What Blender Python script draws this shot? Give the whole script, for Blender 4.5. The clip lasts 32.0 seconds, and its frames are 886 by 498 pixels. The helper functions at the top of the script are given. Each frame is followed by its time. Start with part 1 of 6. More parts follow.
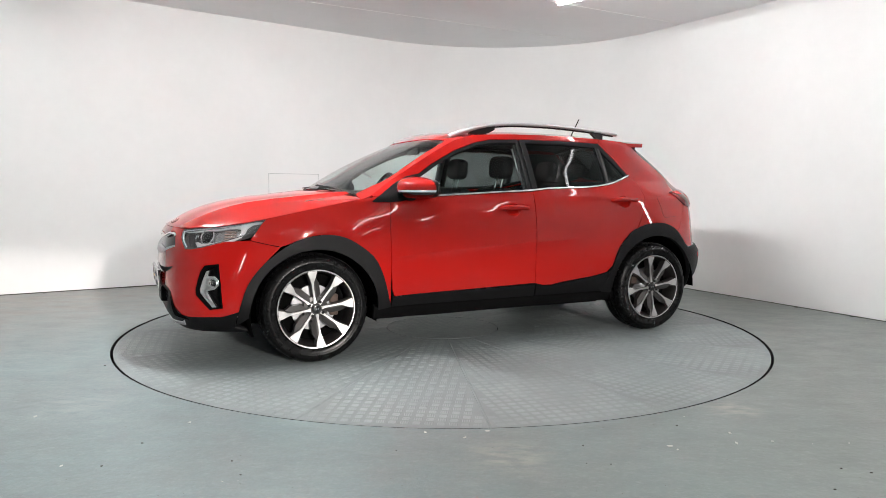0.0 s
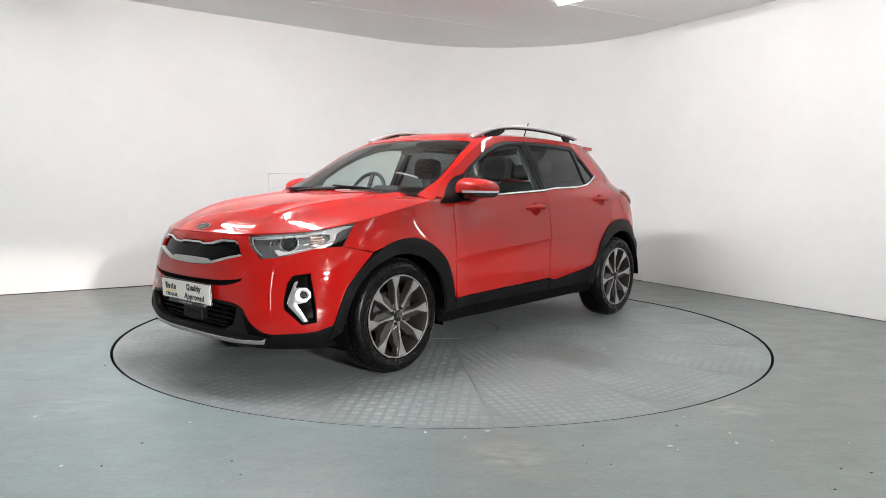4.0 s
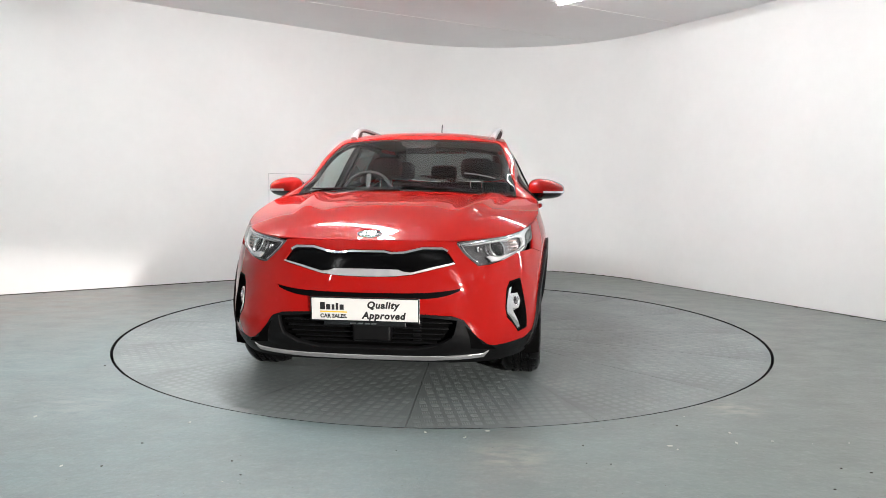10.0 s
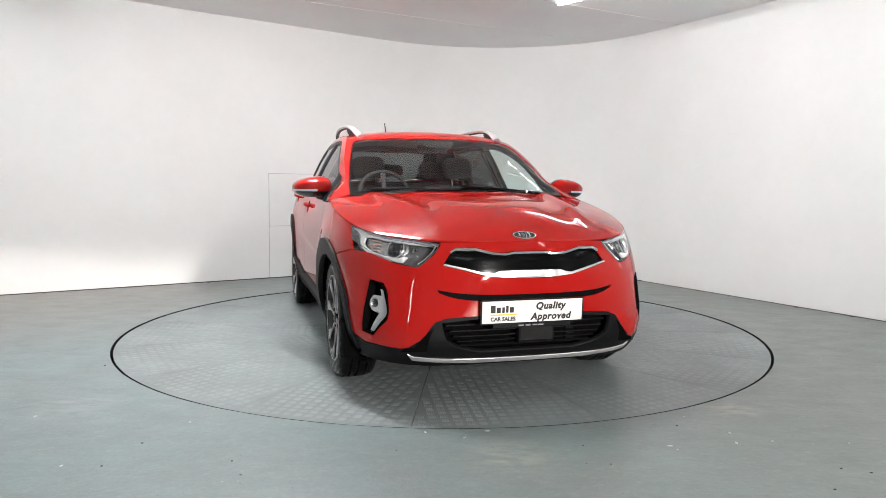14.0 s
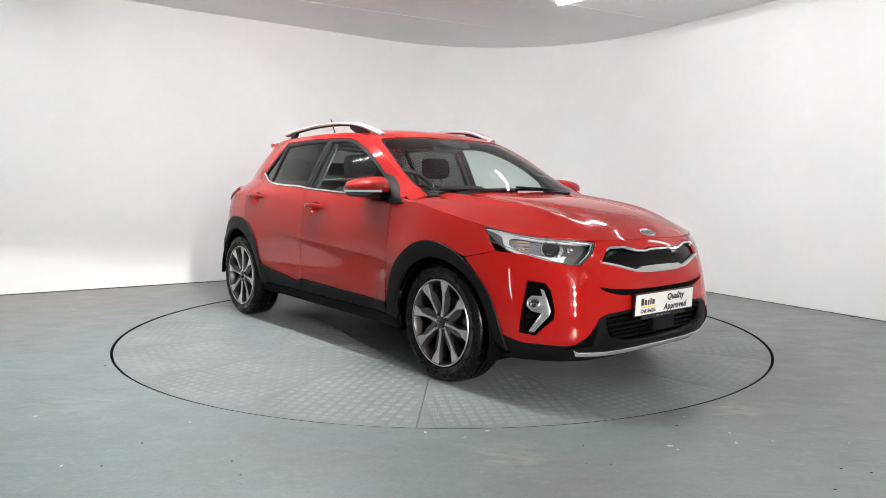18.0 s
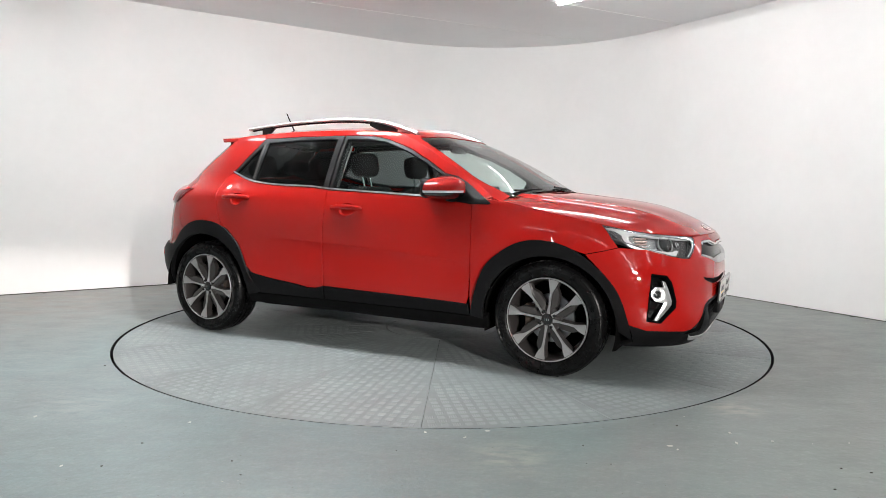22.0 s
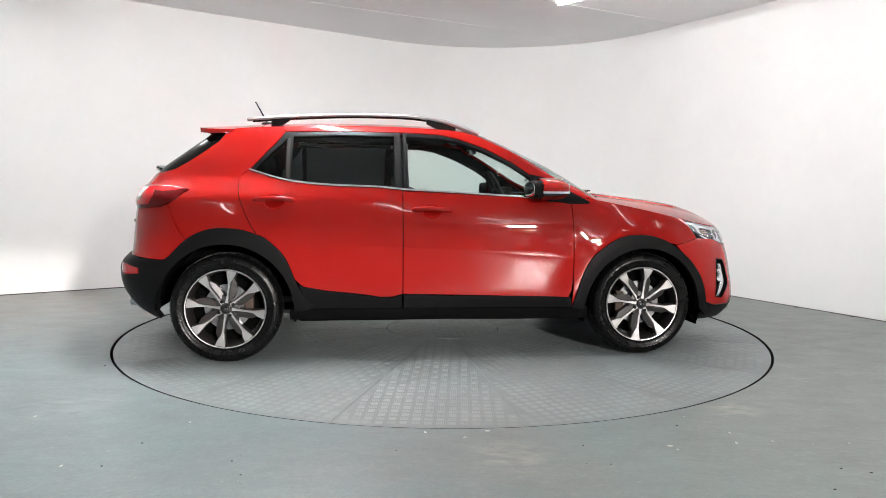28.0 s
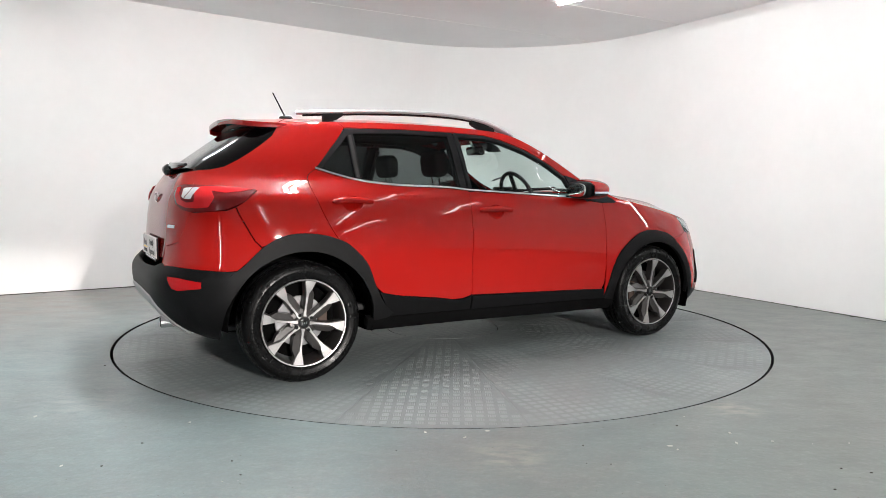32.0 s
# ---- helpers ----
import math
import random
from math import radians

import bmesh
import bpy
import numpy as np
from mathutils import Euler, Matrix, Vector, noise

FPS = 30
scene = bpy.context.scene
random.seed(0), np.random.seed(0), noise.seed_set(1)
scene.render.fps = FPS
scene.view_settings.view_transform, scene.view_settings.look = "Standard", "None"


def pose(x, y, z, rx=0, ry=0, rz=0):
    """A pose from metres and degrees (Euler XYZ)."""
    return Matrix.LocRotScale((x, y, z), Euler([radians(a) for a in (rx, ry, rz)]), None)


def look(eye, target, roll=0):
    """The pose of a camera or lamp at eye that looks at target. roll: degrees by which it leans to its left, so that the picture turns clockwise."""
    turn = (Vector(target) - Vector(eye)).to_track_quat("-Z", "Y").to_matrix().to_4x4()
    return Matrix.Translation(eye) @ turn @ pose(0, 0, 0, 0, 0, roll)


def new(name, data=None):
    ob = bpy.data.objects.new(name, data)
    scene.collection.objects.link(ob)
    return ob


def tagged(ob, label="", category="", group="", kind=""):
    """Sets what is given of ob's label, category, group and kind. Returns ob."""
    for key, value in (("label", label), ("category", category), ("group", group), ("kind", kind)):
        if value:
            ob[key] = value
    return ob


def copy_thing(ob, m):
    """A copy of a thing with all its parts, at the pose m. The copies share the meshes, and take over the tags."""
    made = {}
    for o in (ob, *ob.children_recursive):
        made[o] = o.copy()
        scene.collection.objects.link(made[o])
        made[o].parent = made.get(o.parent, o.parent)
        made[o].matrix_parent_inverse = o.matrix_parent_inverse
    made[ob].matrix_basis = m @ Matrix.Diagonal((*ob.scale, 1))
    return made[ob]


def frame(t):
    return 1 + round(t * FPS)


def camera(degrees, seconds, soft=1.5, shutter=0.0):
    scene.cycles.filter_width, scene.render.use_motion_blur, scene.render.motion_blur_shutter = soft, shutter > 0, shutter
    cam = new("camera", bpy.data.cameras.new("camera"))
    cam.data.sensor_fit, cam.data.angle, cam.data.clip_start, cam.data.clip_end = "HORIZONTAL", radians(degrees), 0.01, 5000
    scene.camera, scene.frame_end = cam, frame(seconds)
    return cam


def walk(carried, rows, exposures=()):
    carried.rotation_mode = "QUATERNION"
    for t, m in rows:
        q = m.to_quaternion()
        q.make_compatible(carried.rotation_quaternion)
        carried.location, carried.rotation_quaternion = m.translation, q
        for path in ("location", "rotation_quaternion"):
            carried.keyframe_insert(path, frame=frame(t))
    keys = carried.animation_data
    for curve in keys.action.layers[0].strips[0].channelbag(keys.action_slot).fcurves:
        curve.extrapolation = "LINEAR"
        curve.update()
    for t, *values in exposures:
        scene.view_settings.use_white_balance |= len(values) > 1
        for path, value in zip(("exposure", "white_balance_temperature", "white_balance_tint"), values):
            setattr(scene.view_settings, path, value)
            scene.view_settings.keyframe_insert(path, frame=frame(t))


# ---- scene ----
EYE = (0.0, -5.289, 1.054)
HEAD0, RATE = 205.4, 5.771          # the car's heading at the start, degrees a second
cam = camera(64.23, 32.0, soft=0.7)
walk(cam, [(0.0, look(EYE, (0.0, -4.289, 0.967), 0.499)), (32.0, look(EYE, (0.0, -4.289, 0.967), 0.499))], exposures=((0.0, 0.45), (8.0, 0.48), (13.0, 0.44), (18.0, 0.42), (23.0, 0.46), (32.0, 0.52)))

# ---- world and large lights ----
world = bpy.data.worlds.new("world")
scene.world = world
world.use_nodes = True
world.node_tree.nodes["Background"].inputs[0].default_value = (0.8, 0.85, 0.9, 1)
world.node_tree.nodes["Background"].inputs[1].default_value = 0.02


# ---- materials ----
def mat(name, color, rough=0.5, metal=0.0, vary=0.0, scale=8.0, bump=0.0, bump_scale=60.0, coat=0.0, spec=0.5, color2=None, rough_vary=0.0, obj_random=0.0):
    """A principled material with large and small variation of colour, roughness and relief."""
    m = bpy.data.materials.new(name)
    m.use_nodes = True
    nt, p = m.node_tree, m.node_tree.nodes["Principled BSDF"]
    p.inputs["Base Color"].default_value = (*color, 1)
    p.inputs["Roughness"].default_value = rough
    p.inputs["Metallic"].default_value = metal
    p.inputs["Specular IOR Level"].default_value = spec
    p.inputs["Coat Weight"].default_value = coat
    p.inputs["Coat Roughness"].default_value = 0.02
    tc = nt.nodes.new("ShaderNodeTexCoord")
    if vary or color2 or rough_vary:
        n1, n2 = nt.nodes.new("ShaderNodeTexNoise"), nt.nodes.new("ShaderNodeTexNoise")
        n1.inputs["Scale"].default_value, n2.inputs["Scale"].default_value = scale, scale * 9
        n1.inputs["Detail"].default_value, n2.inputs["Detail"].default_value = 6, 4
        for n in (n1, n2):
            nt.links.new(tc.outputs["Object"], n.inputs["Vector"])
        add = nt.nodes.new("ShaderNodeMath")
        add.operation = "MULTIPLY_ADD"
        add.inputs[1].default_value = 0.35
        nt.links.new(n2.outputs[0], add.inputs[0])
        nt.links.new(n1.outputs[0], add.inputs[2])
        ramp = nt.nodes.new("ShaderNodeMapRange")
        ramp.inputs[1].default_value, ramp.inputs[2].default_value = 0.45, 0.9
        nt.links.new(add.outputs[0], ramp.inputs[0])
        mix = nt.nodes.new("ShaderNodeMix")
        mix.data_type = "RGBA"
        c2 = color2 or tuple(max(0, c * (1 - vary)) for c in color)
        mix.inputs[6].default_value, mix.inputs[7].default_value = (*color, 1), (*c2, 1)
        nt.links.new(ramp.outputs[0], mix.inputs[0])
        nt.links.new(mix.outputs[2], p.inputs["Base Color"])
        if rough_vary:
            rr = nt.nodes.new("ShaderNodeMapRange")
            rr.inputs[1].default_value, rr.inputs[2].default_value = 0.4, 0.95
            rr.inputs[3].default_value, rr.inputs[4].default_value = rough - rough_vary, rough + rough_vary
            nt.links.new(add.outputs[0], rr.inputs[0])
            nt.links.new(rr.outputs[0], p.inputs["Roughness"])
    if bump:
        nb, b = nt.nodes.new("ShaderNodeTexNoise"), nt.nodes.new("ShaderNodeBump")
        nb.inputs["Scale"].default_value, nb.inputs["Detail"].default_value = bump_scale, 5
        b.inputs["Strength"].default_value, b.inputs["Distance"].default_value = bump, 0.01
        nt.links.new(tc.outputs["Object"], nb.inputs["Vector"])
        nt.links.new(nb.outputs[0], b.inputs["Height"])
        nt.links.new(b.outputs[0], p.inputs["Normal"])
    return m


def glow(name, color, strength):
    m = bpy.data.materials.new(name)
    m.use_nodes = True
    p = m.node_tree.nodes["Principled BSDF"]
    p.inputs["Base Color"].default_value = (*color, 1)
    p.inputs["Emission Color"].default_value = (*color, 1)
    p.inputs["Emission Strength"].default_value = strength
    return m


def glass(name, tint, gloss=0.0):
    """A thin tinted pane: it lets light through and mirrors at a low angle."""
    m = bpy.data.materials.new(name)
    m.use_nodes = True
    nt = m.node_tree
    nt.nodes.remove(nt.nodes["Principled BSDF"])
    out = nt.nodes["Material Output"]
    tr, gl, lw, pw, sc, mx = (nt.nodes.new("ShaderNodeBsdfTransparent"), nt.nodes.new("ShaderNodeBsdfGlossy"), nt.nodes.new("ShaderNodeLayerWeight"), nt.nodes.new("ShaderNodeMath"), nt.nodes.new("ShaderNodeMath"), nt.nodes.new("ShaderNodeMixShader"))
    tr.inputs[0].default_value = (*tint, 1)
    gl.inputs["Roughness"].default_value = 0.01
    lw.inputs[0].default_value = 0.5
    pw.operation, sc.operation = "POWER", "MULTIPLY_ADD"
    pw.inputs[1].default_value, sc.inputs[1].default_value, sc.inputs[2].default_value = 4.8, 1.0, 0.022
    nt.links.new(lw.outputs["Facing"], pw.inputs[0])
    nt.links.new(pw.outputs[0], sc.inputs[0])
    nt.links.new(sc.outputs[0], mx.inputs[0])
    nt.links.new(tr.outputs[0], mx.inputs[1])
    nt.links.new(gl.outputs[0], mx.inputs[2])
    nt.links.new(mx.outputs[0], out.inputs[0])
    return m


M = {}
M["wall"] = mat("white_wall_paint", (0.87, 0.865, 0.855), 0.62, vary=0.05, scale=1.3, bump=0.06, bump_scale=9)
M["back_wall"] = mat("dull_white_wall_paint", (0.66, 0.66, 0.655), 0.7, vary=0.15, scale=1.0, bump=0.06, bump_scale=9)
M["ceiling"] = mat("pale_ceiling_paint", (0.88, 0.88, 0.885), 0.7, vary=0.05, scale=1.0, bump=0.04, bump_scale=20)
M["paint"] = mat("red_car_paint", (0.35, 0.007, 0.005), 0.38, coat=0.9, spec=0.0)
M["black"] = mat("black_textured_plastic", (0.0045, 0.0045, 0.005), 0.5, vary=0.25, scale=30, bump=0.12, bump_scale=500, spec=0.16)
M["gloss_black"] = mat("gloss_black_plastic", (0.008, 0.008, 0.009), 0.10, coat=0.6)
M["sill"] = mat("dull_black_sill", (0.004, 0.004, 0.0042), 0.6, vary=0.25, scale=30, spec=0.05)
M["dark"] = mat("dark_void_plastic", (0.003, 0.003, 0.003), 0.9, spec=0.03, vary=0.2, scale=15)
M["trim"] = mat("grey_black_trim", (0.006, 0.006, 0.0065), 0.5, vary=0.2, scale=30, spec=0.08)
M["chrome"] = mat("chrome", (0.82, 0.82, 0.83), 0.07, metal=1.0)
M["silver"] = mat("satin_silver_paint", (0.50, 0.50, 0.51), 0.42, metal=0.6, vary=0.05, scale=20)
M["alloy"] = mat("machined_alloy", (0.56, 0.55, 0.55), 0.36, metal=0.9, vary=0.06, scale=40)
M["bright"] = mat("bright_satin_chrome", (0.80, 0.80, 0.81), 0.16, metal=0.95)
M["gunmetal"] = mat("gunmetal_alloy_paint", (0.034, 0.031, 0.030), 0.36, metal=0.2, coat=0.3)
M["rubber"] = mat("tyre_rubber", (0.004, 0.004, 0.0042), 0.30, vary=0.3, scale=25, bump=0.02, bump_scale=60, rough_vary=0.10, spec=0.18)
M["glass"] = glass("clear_green_glass", (0.80, 0.88, 0.86))
M["privacy"] = glass("privacy_glass", (0.13, 0.145, 0.145))
M["piano"] = mat("piano_black", (0.002, 0.002, 0.0022), 0.12, spec=0.12)
M["frame"] = mat("satin_window_frame", (0.008, 0.008, 0.0085), 0.40, vary=0.15, scale=30, spec=0.16)
M["mesh"] = mat("grille_mesh_plastic", (0.0025, 0.0025, 0.0028), 0.6, spec=0.04)
M["lens"] = glass("lamp_lens", (0.92, 0.93, 0.94))
M["cloth"] = mat("black_seat_cloth", (0.013, 0.013, 0.014), 0.85, vary=0.3, scale=60, bump=0.2, bump_scale=400)
M["cabin"] = mat("dark_cabin_plastic", (0.012, 0.012, 0.013), 0.6, vary=0.2, scale=40, bump=0.1, bump_scale=300)
M["headlining"] = mat("grey_headlining", (0.33, 0.33, 0.32), 0.9, vary=0.1, scale=30)
M["white_plate"] = mat("white_plate_plastic", (0.78, 0.77, 0.74), 0.25, vary=0.03, scale=20)
M["ink"] = mat("black_ink", (0.01, 0.01, 0.01), 0.5)
M["yellow"] = mat("yellow_ink", (0.85, 0.55, 0.02), 0.5)
M["red_lens"] = mat("red_lamp_lens", (0.62, 0.010, 0.015), 0.12, coat=0.8, spec=0.1)
M["dark_red_lens"] = mat("dark_red_lamp_lens", (0.13, 0.003, 0.004), 0.10, coat=0.5, spec=0.1)
M["reflex"] = mat("red_reflex_plastic", (0.36, 0.006, 0.008), 0.10, coat=0.8, spec=0.1, bump=0.3, bump_scale=160)
M["white_lens"] = mat("clear_lamp_reflector", (0.80, 0.80, 0.81), 0.22, metal=0.25)
M["guide"] = mat("clear_light_guide", (0.78, 0.78, 0.79), 0.16, metal=0.4)
M["bowl"] = mat("faceted_reflector", (0.55, 0.55, 0.56), 0.12, metal=0.9, bump=0.9, bump_scale=45)
M["pale_amber"] = mat("pale_amber_plastic", (0.72, 0.52, 0.46), 0.25, metal=0.5)
M["lamp_grey"] = mat("dark_grey_lamp_housing", (0.10, 0.10, 0.103), 0.25, vary=0.2, scale=40)
M["tube"] = glow("lit_tube", (0.98, 0.99, 1.0), 262.0)
M["old_tube"] = glow("lit_old_tube", (0.99, 0.99, 1.0), 30.0)
# tube that is not seen, added to brighten the long wall
M["fill_tube"] = glow("lit_fill_tube", (0.98, 0.99, 1.0), 74.0)
M["far_tube"] = glow("lit_far_tube", (0.99, 0.99, 1.0), 14.0)
M["stand_tube"] = glow("lit_stand_tube", (0.99, 0.985, 1.0), 40.0)
M["white_metal"] = mat("white_enamel", (0.75, 0.75, 0.74), 0.4)
M["steel"] = mat("brushed_steel", (0.35, 0.35, 0.36), 0.35, metal=1.0, vary=0.2, scale=30)
M["brown_cast"] = mat("rusty_cast_iron", (0.09, 0.06, 0.045), 0.7, vary=0.4, scale=30)


# ---- mesh helpers ----
def mesh_object(name, verts, faces, material, parent=None, label="", smooth=False, normals=None):
    me = bpy.data.meshes.new(name)
    me.from_pydata([tuple(v) for v in verts], [], [tuple(f) for f in faces])
    me.materials.append(material)
    if smooth:
        me.polygons.foreach_set("use_smooth", [True] * len(me.polygons))
    me.update()
    if normals is not None:
        me.normals_split_custom_set_from_vertices([tuple(n) for n in normals])
    ob = new(name, me)
    ob.parent = parent
    if label:
        ob["label"] = label
    return ob


def part(name, bm, material, parent, label="", smooth=False, sharp=35):
    bmesh.ops.recalc_face_normals(bm, faces=bm.faces)
    if smooth:
        for f in bm.faces:
            f.smooth = True
        for e in bm.edges:
            if len(e.link_faces) == 2 and e.calc_face_angle(0) > radians(sharp):
                e.smooth = False
    me = bpy.data.meshes.new(name)
    bm.to_mesh(me)
    bm.free()
    me.materials.append(material)
    ob = new(name, me)
    ob.parent = parent
    if label:
        ob["label"] = label
    return ob


def box(bm, size, m, bevel=0.0, seg=2):
    r = bmesh.ops.create_cube(bm, size=1.0, matrix=m @ Matrix.Diagonal((*size, 1)))
    if bevel:
        edges = list({e for v in r["verts"] for e in v.link_edges})
        bmesh.ops.bevel(bm, geom=edges, offset=bevel, segments=seg, affect="EDGES", profile=0.5)
    return r


def tube(bm, points, radius, sides=10, ends=True, flat=1.0):
    """A round bar along points."""
    pts = [Vector(p) for p in points]
    rings = []
    for i, p in enumerate(pts):
        d = (pts[min(i + 1, len(pts) - 1)] - pts[max(i - 1, 0)]).normalized()
        a = d.cross(Vector((0, 0, 1)))
        a = a.normalized() if a.length > 1e-4 else Vector((1, 0, 0))
        b = a.cross(d)
        r = radius[i] if isinstance(radius, (list, tuple)) else radius
        rings.append([bm.verts.new(p + a * (math.cos(2 * math.pi * k / sides) * r) + b * (math.sin(2 * math.pi * k / sides) * r * flat)) for k in range(sides)])
    for r0, r1 in zip(rings, rings[1:]):
        for k in range(sides):
            bm.faces.new((r0[k], r0[(k + 1) % sides], r1[(k + 1) % sides], r1[k]))
    if ends:
        bm.faces.new(rings[0][::-1])
        bm.faces.new(rings[-1])


def lathe(bm, profile, steps, m=Matrix(), closed=False):
    """Turns a profile of (radius, y) about the y axis."""
    rings = [[bm.verts.new(m @ Vector((r * math.cos(2 * math.pi * k / steps), y, r * math.sin(2 * math.pi * k / steps)))) for k in range(steps)] for r, y in profile]
    pairs = list(zip(rings, rings[1:])) + ([(rings[-1], rings[0])] if closed else [])
    for r0, r1 in pairs:
        for k in range(steps):
            bm.faces.new((r0[k], r0[(k + 1) % steps], r1[(k + 1) % steps], r1[k]))


def smooth_table(rows, n=1500):
    """A dense smooth curve through a few (t, value) rows."""
    t, v = np.array(sorted(rows), float).T
    s = np.gradient(v, t)
    d = np.diff(v) / np.diff(t)
    for i in range(1, len(t) - 1):
        s[i] = 0 if d[i - 1] * d[i] < 0 and min(abs(d[i - 1]), abs(d[i])) < 1e-9 else (d[i - 1] * (t[i + 1] - t[i]) + d[i] * (t[i] - t[i - 1])) / (t[i + 1] - t[i - 1])
    g = np.linspace(t[0], t[-1], n)
    k = np.clip(np.searchsorted(t, g, side="right") - 1, 0, len(t) - 2)
    h = t[k + 1] - t[k]
    u = (g - t[k]) / h
    val = (2 * u**3 - 3 * u**2 + 1) * v[k] + (u**3 - 2 * u**2 + u) * h * s[k] + (-2 * u**3 + 3 * u**2) * v[k + 1] + (u**3 - u**2) * h * s[k + 1]
    return lambda x: np.interp(x, g, val)


# ---- the room ----
CEIL = 2.838


def ceil_z(x):
    """The ceiling drops a little to the right."""
    return CEIL - 0.0155 * x


LEFT_DIR, RIGHT_DIR = Vector((0.837, 0.547)), Vector((0.474, -0.880))
CORNER, RADIUS = Vector((1.19, 4.80)), 2.15


def room_outline():
    """The plan of the white wall: a long wall, a rounded corner, a second wall, and plain walls behind."""
    turn = math.acos(LEFT_DIR.dot(RIGHT_DIR))
    tan = RADIUS * math.tan(turn / 2)
    a, b = CORNER - LEFT_DIR * tan, CORNER + RIGHT_DIR * tan
    centre = a + Vector((LEFT_DIR.y, -LEFT_DIR.x)) * RADIUS
    ang = math.atan2(a.y - centre.y, a.x - centre.x)
    pts = [a - LEFT_DIR * 7.0] + [centre + Vector((math.cos(ang - turn * k / 72), math.sin(ang - turn * k / 72))) * RADIUS for k in range(73)] + [b + RIGHT_DIR * 8.5]
    return pts


wall_line = room_outline()
back = [Vector((wall_line[-1].x, -9.5)), Vector((wall_line[0].x, -9.5))]
ring = wall_line + back
# unseen doorway, added so the lamp beyond it lights only the wall's foot
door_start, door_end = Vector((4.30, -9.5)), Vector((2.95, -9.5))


LIGHT_CUT_Z = 2.05


def wall_sheet(name, pts, label, material=None):
    """An upright wall 0.15 m thick along pts, its room side to the right of the way."""
    outs = []
    for i, p in enumerate(pts):
        d = (pts[min(i + 1, len(pts) - 1)] - pts[max(i - 1, 0)]).normalized()
        outs.append(p + Vector((-d.y, d.x)) * 0.15)
    n = len(pts)
    v = [(*p, z) for z in (-0.05, CEIL + 0.1) for p in pts] + [(*p, z) for z in (-0.05, CEIL + 0.1) for p in outs]
    f = []
    for i in range(n - 1):
        f += [(i, i + 1, n + i + 1, n + i), (2 * n + i, 3 * n + i, 3 * n + i + 1, 2 * n + i + 1), (n + i, n + i + 1, 3 * n + i + 1, 3 * n + i), (i, 2 * n + i, 2 * n + i + 1, i + 1)]
    f += [(0, n, 3 * n, 2 * n), (n - 1, 3 * n - 1, 4 * n - 1, 2 * n - 1)]
    ob = mesh_object(name, v, f, material or M["wall"], smooth=False)
    return tagged(ob, label, "wall", kind="structure")


wall_sheet("wall_curved", wall_line, "white-painted wall with a rounded corner")
wall_sheet("wall_right_back", [wall_line[-1], back[0]], "plain grey wall behind the turntable bay", M["back_wall"])
wall_sheet("wall_back", [back[0], door_start], "plain grey rear wall", M["back_wall"])
wall_sheet("wall_back_far", [door_end, back[1]], "plain grey rear wall beside the added doorway", M["back_wall"])
light_cut = wall_sheet("wall_light_cut", [door_start, door_end], "grey wall over the added, unseen doorway", M["back_wall"])
for v in light_cut.data.vertices:
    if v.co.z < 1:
        v.co.z = LIGHT_CUT_Z
# unseen passage, added to hold the lamp that lights the long wall's foot
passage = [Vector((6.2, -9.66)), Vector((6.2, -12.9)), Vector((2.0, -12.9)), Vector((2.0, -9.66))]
wall_sheet("wall_added_passage", passage, "plain grey wall of the added, unseen passage", M["back_wall"])
wall_sheet("wall_left_back", [back[1], wall_line[0]], "plain grey side wall", M["back_wall"])

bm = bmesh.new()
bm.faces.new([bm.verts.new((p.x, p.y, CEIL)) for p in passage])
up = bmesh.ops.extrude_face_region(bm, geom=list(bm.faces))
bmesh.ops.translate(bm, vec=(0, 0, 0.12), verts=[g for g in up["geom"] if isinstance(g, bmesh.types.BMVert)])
tagged(part("ceiling_added_passage", bm, M["ceiling"], None), "pale ceiling of the added, unseen passage", "ceiling", kind="structure")

bm = bmesh.new()
bm.faces.new([bm.verts.new((*p, ceil_z(p.x))) for p in ring])
bmesh.ops.triangulate(bm, faces=bm.faces)
up = bmesh.ops.extrude_face_region(bm, geom=list(bm.faces))
bmesh.ops.translate(bm, vec=(0, 0, 0.12), verts=[g for g in up["geom"] if isinstance(g, bmesh.types.BMVert)])
tagged(part("ceiling", bm, M["ceiling"], None), "flat pale grey painted ceiling with panel joints", "ceiling", kind="structure")


